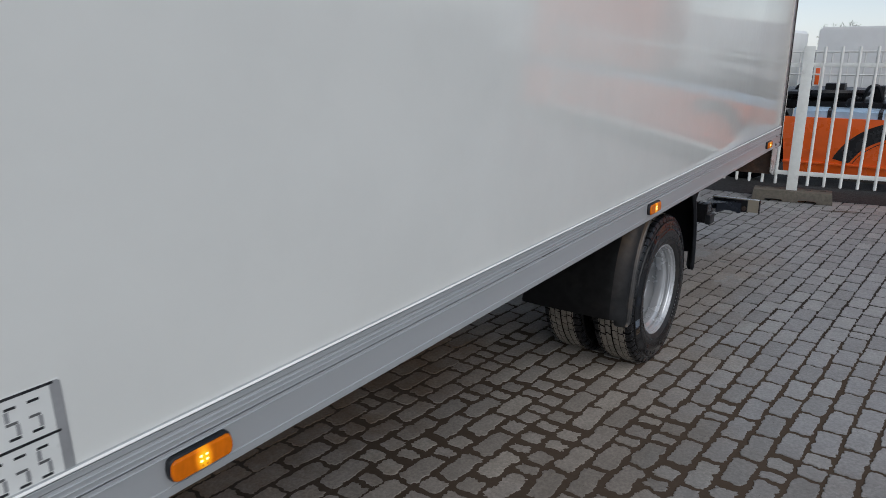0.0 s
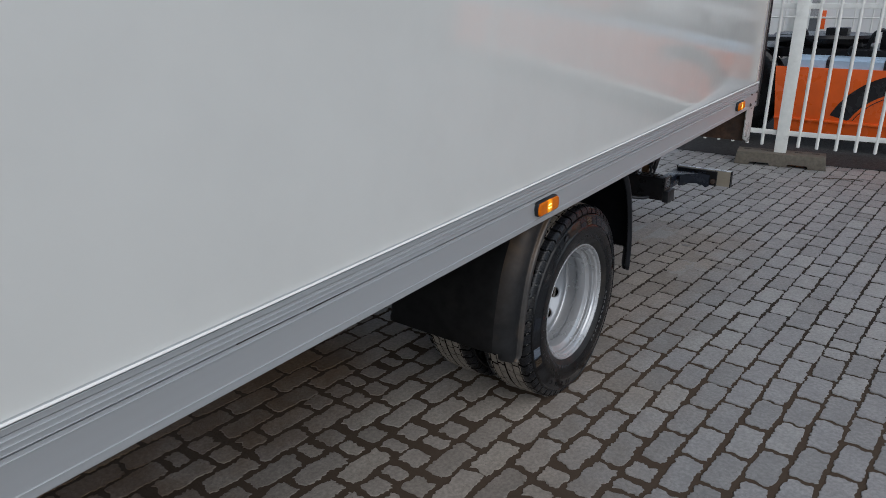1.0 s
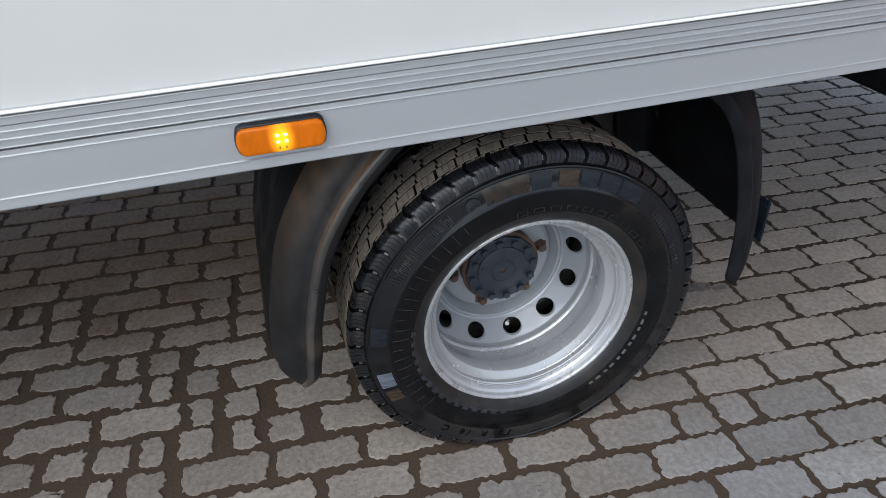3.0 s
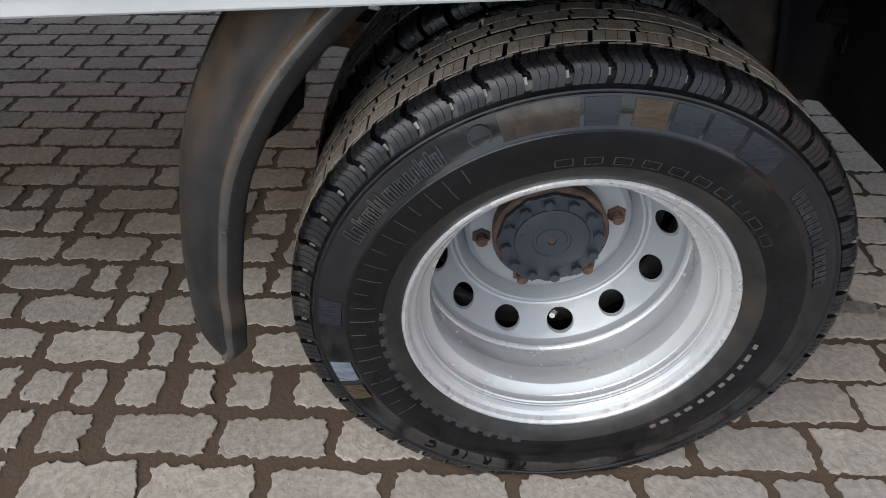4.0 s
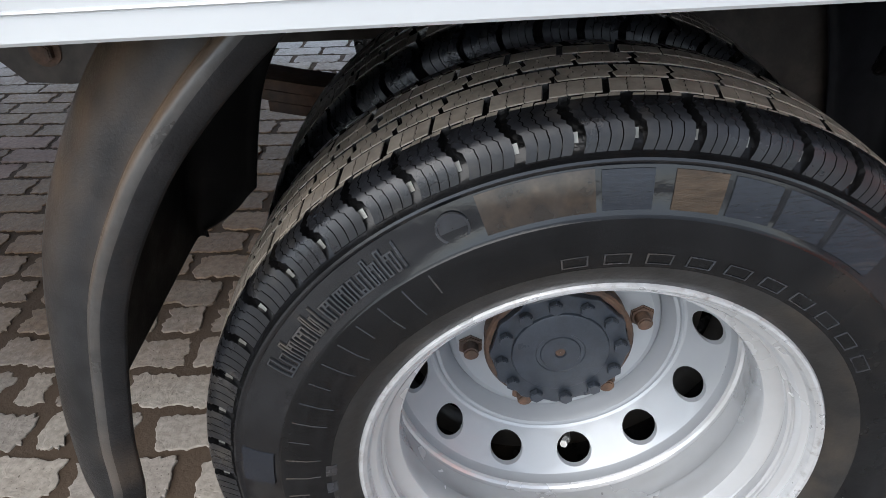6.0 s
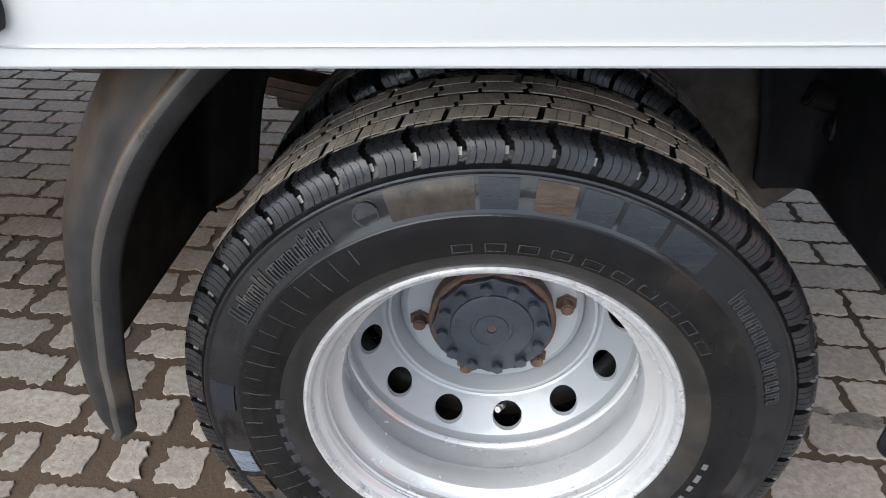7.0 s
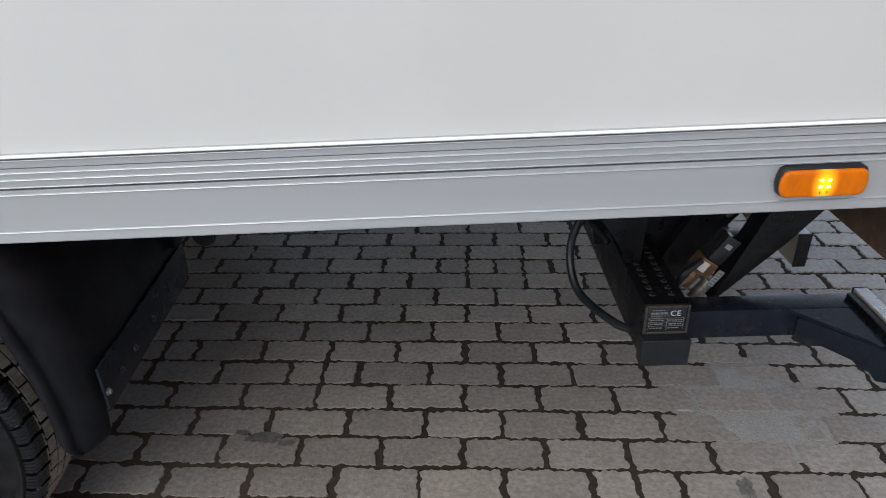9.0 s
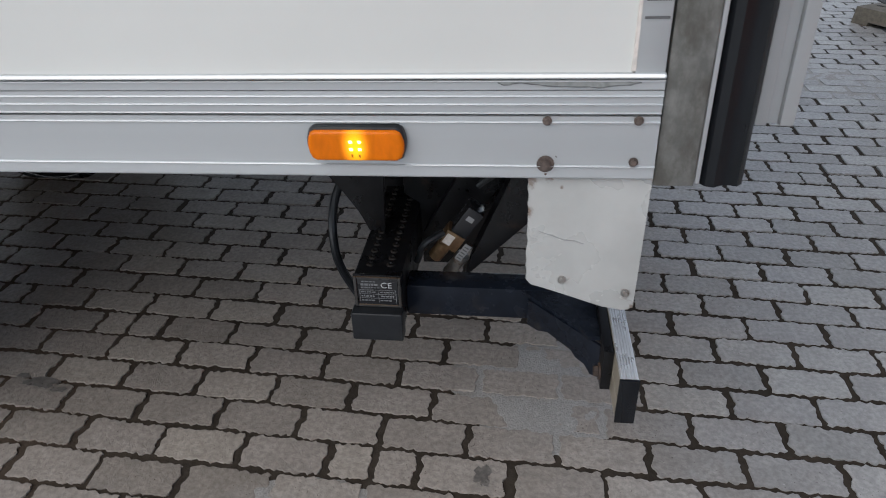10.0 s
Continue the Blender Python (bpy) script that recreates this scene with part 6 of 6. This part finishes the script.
ct, st = math.cos(radians(ROW_TURN)), math.sin(radians(ROW_TURN))
OX, OY = -0.661, 0.792
mass_v, mass_f, count = [], [], 0
named = 0
for i in range(-62, 64):
    for j in range(-28, 46):
        # place along the row (v) and across it (u)
        v = (j + (0.5 if i % 2 else 0.0) + 0.5) * LONG
        u = (i + 0.5) * WIDE
        x, y = OX + u * ct - v * st, OY + u * st + v * ct
        if not (X_LO < x < X_HI and Y_LO < y < Y_HI):
            continue
        wn_ = worn_at(x, y)
        near = -1.25 < x < 0.45 and -1.25 < y < 2.45
        if near or (-2.4 < x < 1.6 and -2.6 < y < 3.2):
            lev = min(3, int(wn_ * 3.2 + rng.random() * 0.6))
            pieces = [("whole", 0.0)]
            if lev >= 2 and rng.random() < 0.34:
                pieces = [("half", -LONG * 0.25), ("half", LONG * 0.25)] if rng.random() < 0.3 else [("third", -LONG * 0.31)] + ([("half", LONG * 0.16)] if rng.random() < 0.97 else [])
            elif lev < 2 and rng.random() < 0.03:
                pieces = [("half", -LONG * 0.25), ("half", LONG * 0.25)]
            for piece, dv in pieces:
                me, vs, fs = rng.choice(kinds[lev, piece])
                a = radians(90 + ROW_TURN + (180 if rng.random() < 0.5 else 0) + rng.gauss(0, 0.8 + 1.5 * wn_))
                px, py = x - dv * st + rng.gauss(0, 0.0015), y + dv * ct + rng.gauss(0, 0.0015)
                pz = rng.gauss(0, 0.0009) - 0.001 * wn_
                red = -1.85 < x < -1.5 and -1.65 < y < -1.1 and rng.random() < 0.6
                if (near and named < 300) or red:
                    ob = new("paver", me)
                    ob.parent = pavement
                    ob.matrix_basis = Matrix.Translation((px, py, pz)) @ Matrix.Rotation(a, 4, "Z")
                    if red:
                        ob.material_slots[0].link = "OBJECT"
                        ob.material_slots[0].material = M_PAVER_RED
                    else:
                        named += 1
                else:
                    c, s = math.cos(a), math.sin(a)
                    q = vs @ np.array([[c, s, 0], [-s, c, 0], [0, 0, 1]]) + (px, py, pz)
                    mass_f += [tuple(t + count for t in f) for f in fs]
                    mass_v.append(q)
                    count += len(vs)
        else:
            vs, fs = rng.choice(plain)
            a = radians(90 + ROW_TURN)
            c, s = math.cos(a), math.sin(a)
            q = vs @ np.array([[c, s, 0], [-s, c, 0], [0, 0, 1]]) + (x, y, rng.gauss(0, 0.0012))
            mass_f += [tuple(t + count for t in f) for f in fs]
            mass_v.append(q)
            count += len(vs)
me = bpy.data.meshes.new("paver_field")
me.from_pydata(np.concatenate(mass_v).tolist(), [], mass_f)
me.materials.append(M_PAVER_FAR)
field = new("paver_field", me)
field.parent = pavement
tagged(field, "grey concrete paving stones laid in running bond", kind="stuff")


# cement film that fills the joints beside the underrun bar
def film(cx, cy, rx, ry, seed, n=70):
    """A thin uneven skin: the stones' joints show through where it wears out."""
    bm = bmesh.new()
    grid = []
    for j in range(n + 1):
        row = []
        for i in range(n + 1):
            u, v = 2.6 * i / n - 1.3, 2.6 * j / n - 1.3
            x, y = cx + rx * u, cy + ry * v
            w = noise.noise(Vector((x * 9, y * 9, seed))) * 0.55 + noise.noise(Vector((x * 26, y * 26, seed + 3))) * 0.35 + noise.noise(Vector((x * 70, y * 70, seed + 9))) * 0.2
            r = math.hypot(u, v)
            row.append(bm.verts.new((x, y, -0.0006 + 0.0034 * w - 0.011 * max(0.0, r - 0.55) ** 1.5)))
        grid.append(row)
    for a, b in zip(grid, grid[1:]):
        for i in range(n):
            bm.faces.new((a[i], a[i + 1], b[i + 1], b[i]))
    return finish("cement_film", bm, M_CEMENT, pavement, "thin worn cement film over the joints", smooth=60)


film(-0.52, 1.985, 0.21, 0.21, 2, 96)
film(-0.13, 1.50, 0.07, 0.16, 5)
film(-3.05, 3.70, 0.30, 0.36, 8)


# dark stains soaked into the stones
def stain(cx, cy, rx, ry, seed):
    rng_ = random.Random(seed)
    bm = bmesh.new()
    n = 40
    ring = []
    for k in range(n):
        a = 2 * math.pi * k / n
        q = 1 + 0.5 * noise.noise(Vector((math.cos(a) * 1.6 + seed, math.sin(a) * 1.6, 3))) + rng_.gauss(0, 0.10)
        ring.append((cx + rx * q * math.cos(a), cy + ry * q * math.sin(a)))
    prism(ring, "z", -0.004, 0.0022, bm=bm)
    return finish("oil_stain", bm, M_STAIN, pavement, "dark soaked stain", smooth=0)


stain(-0.448, 0.674, 0.022, 0.048, 3)
stain(-0.232, 1.862, 0.030, 0.017, 12)
stain(-0.425, 0.735, 0.010, 0.024, 6)
stain(-0.47, 0.61, 0.008, 0.018, 9)
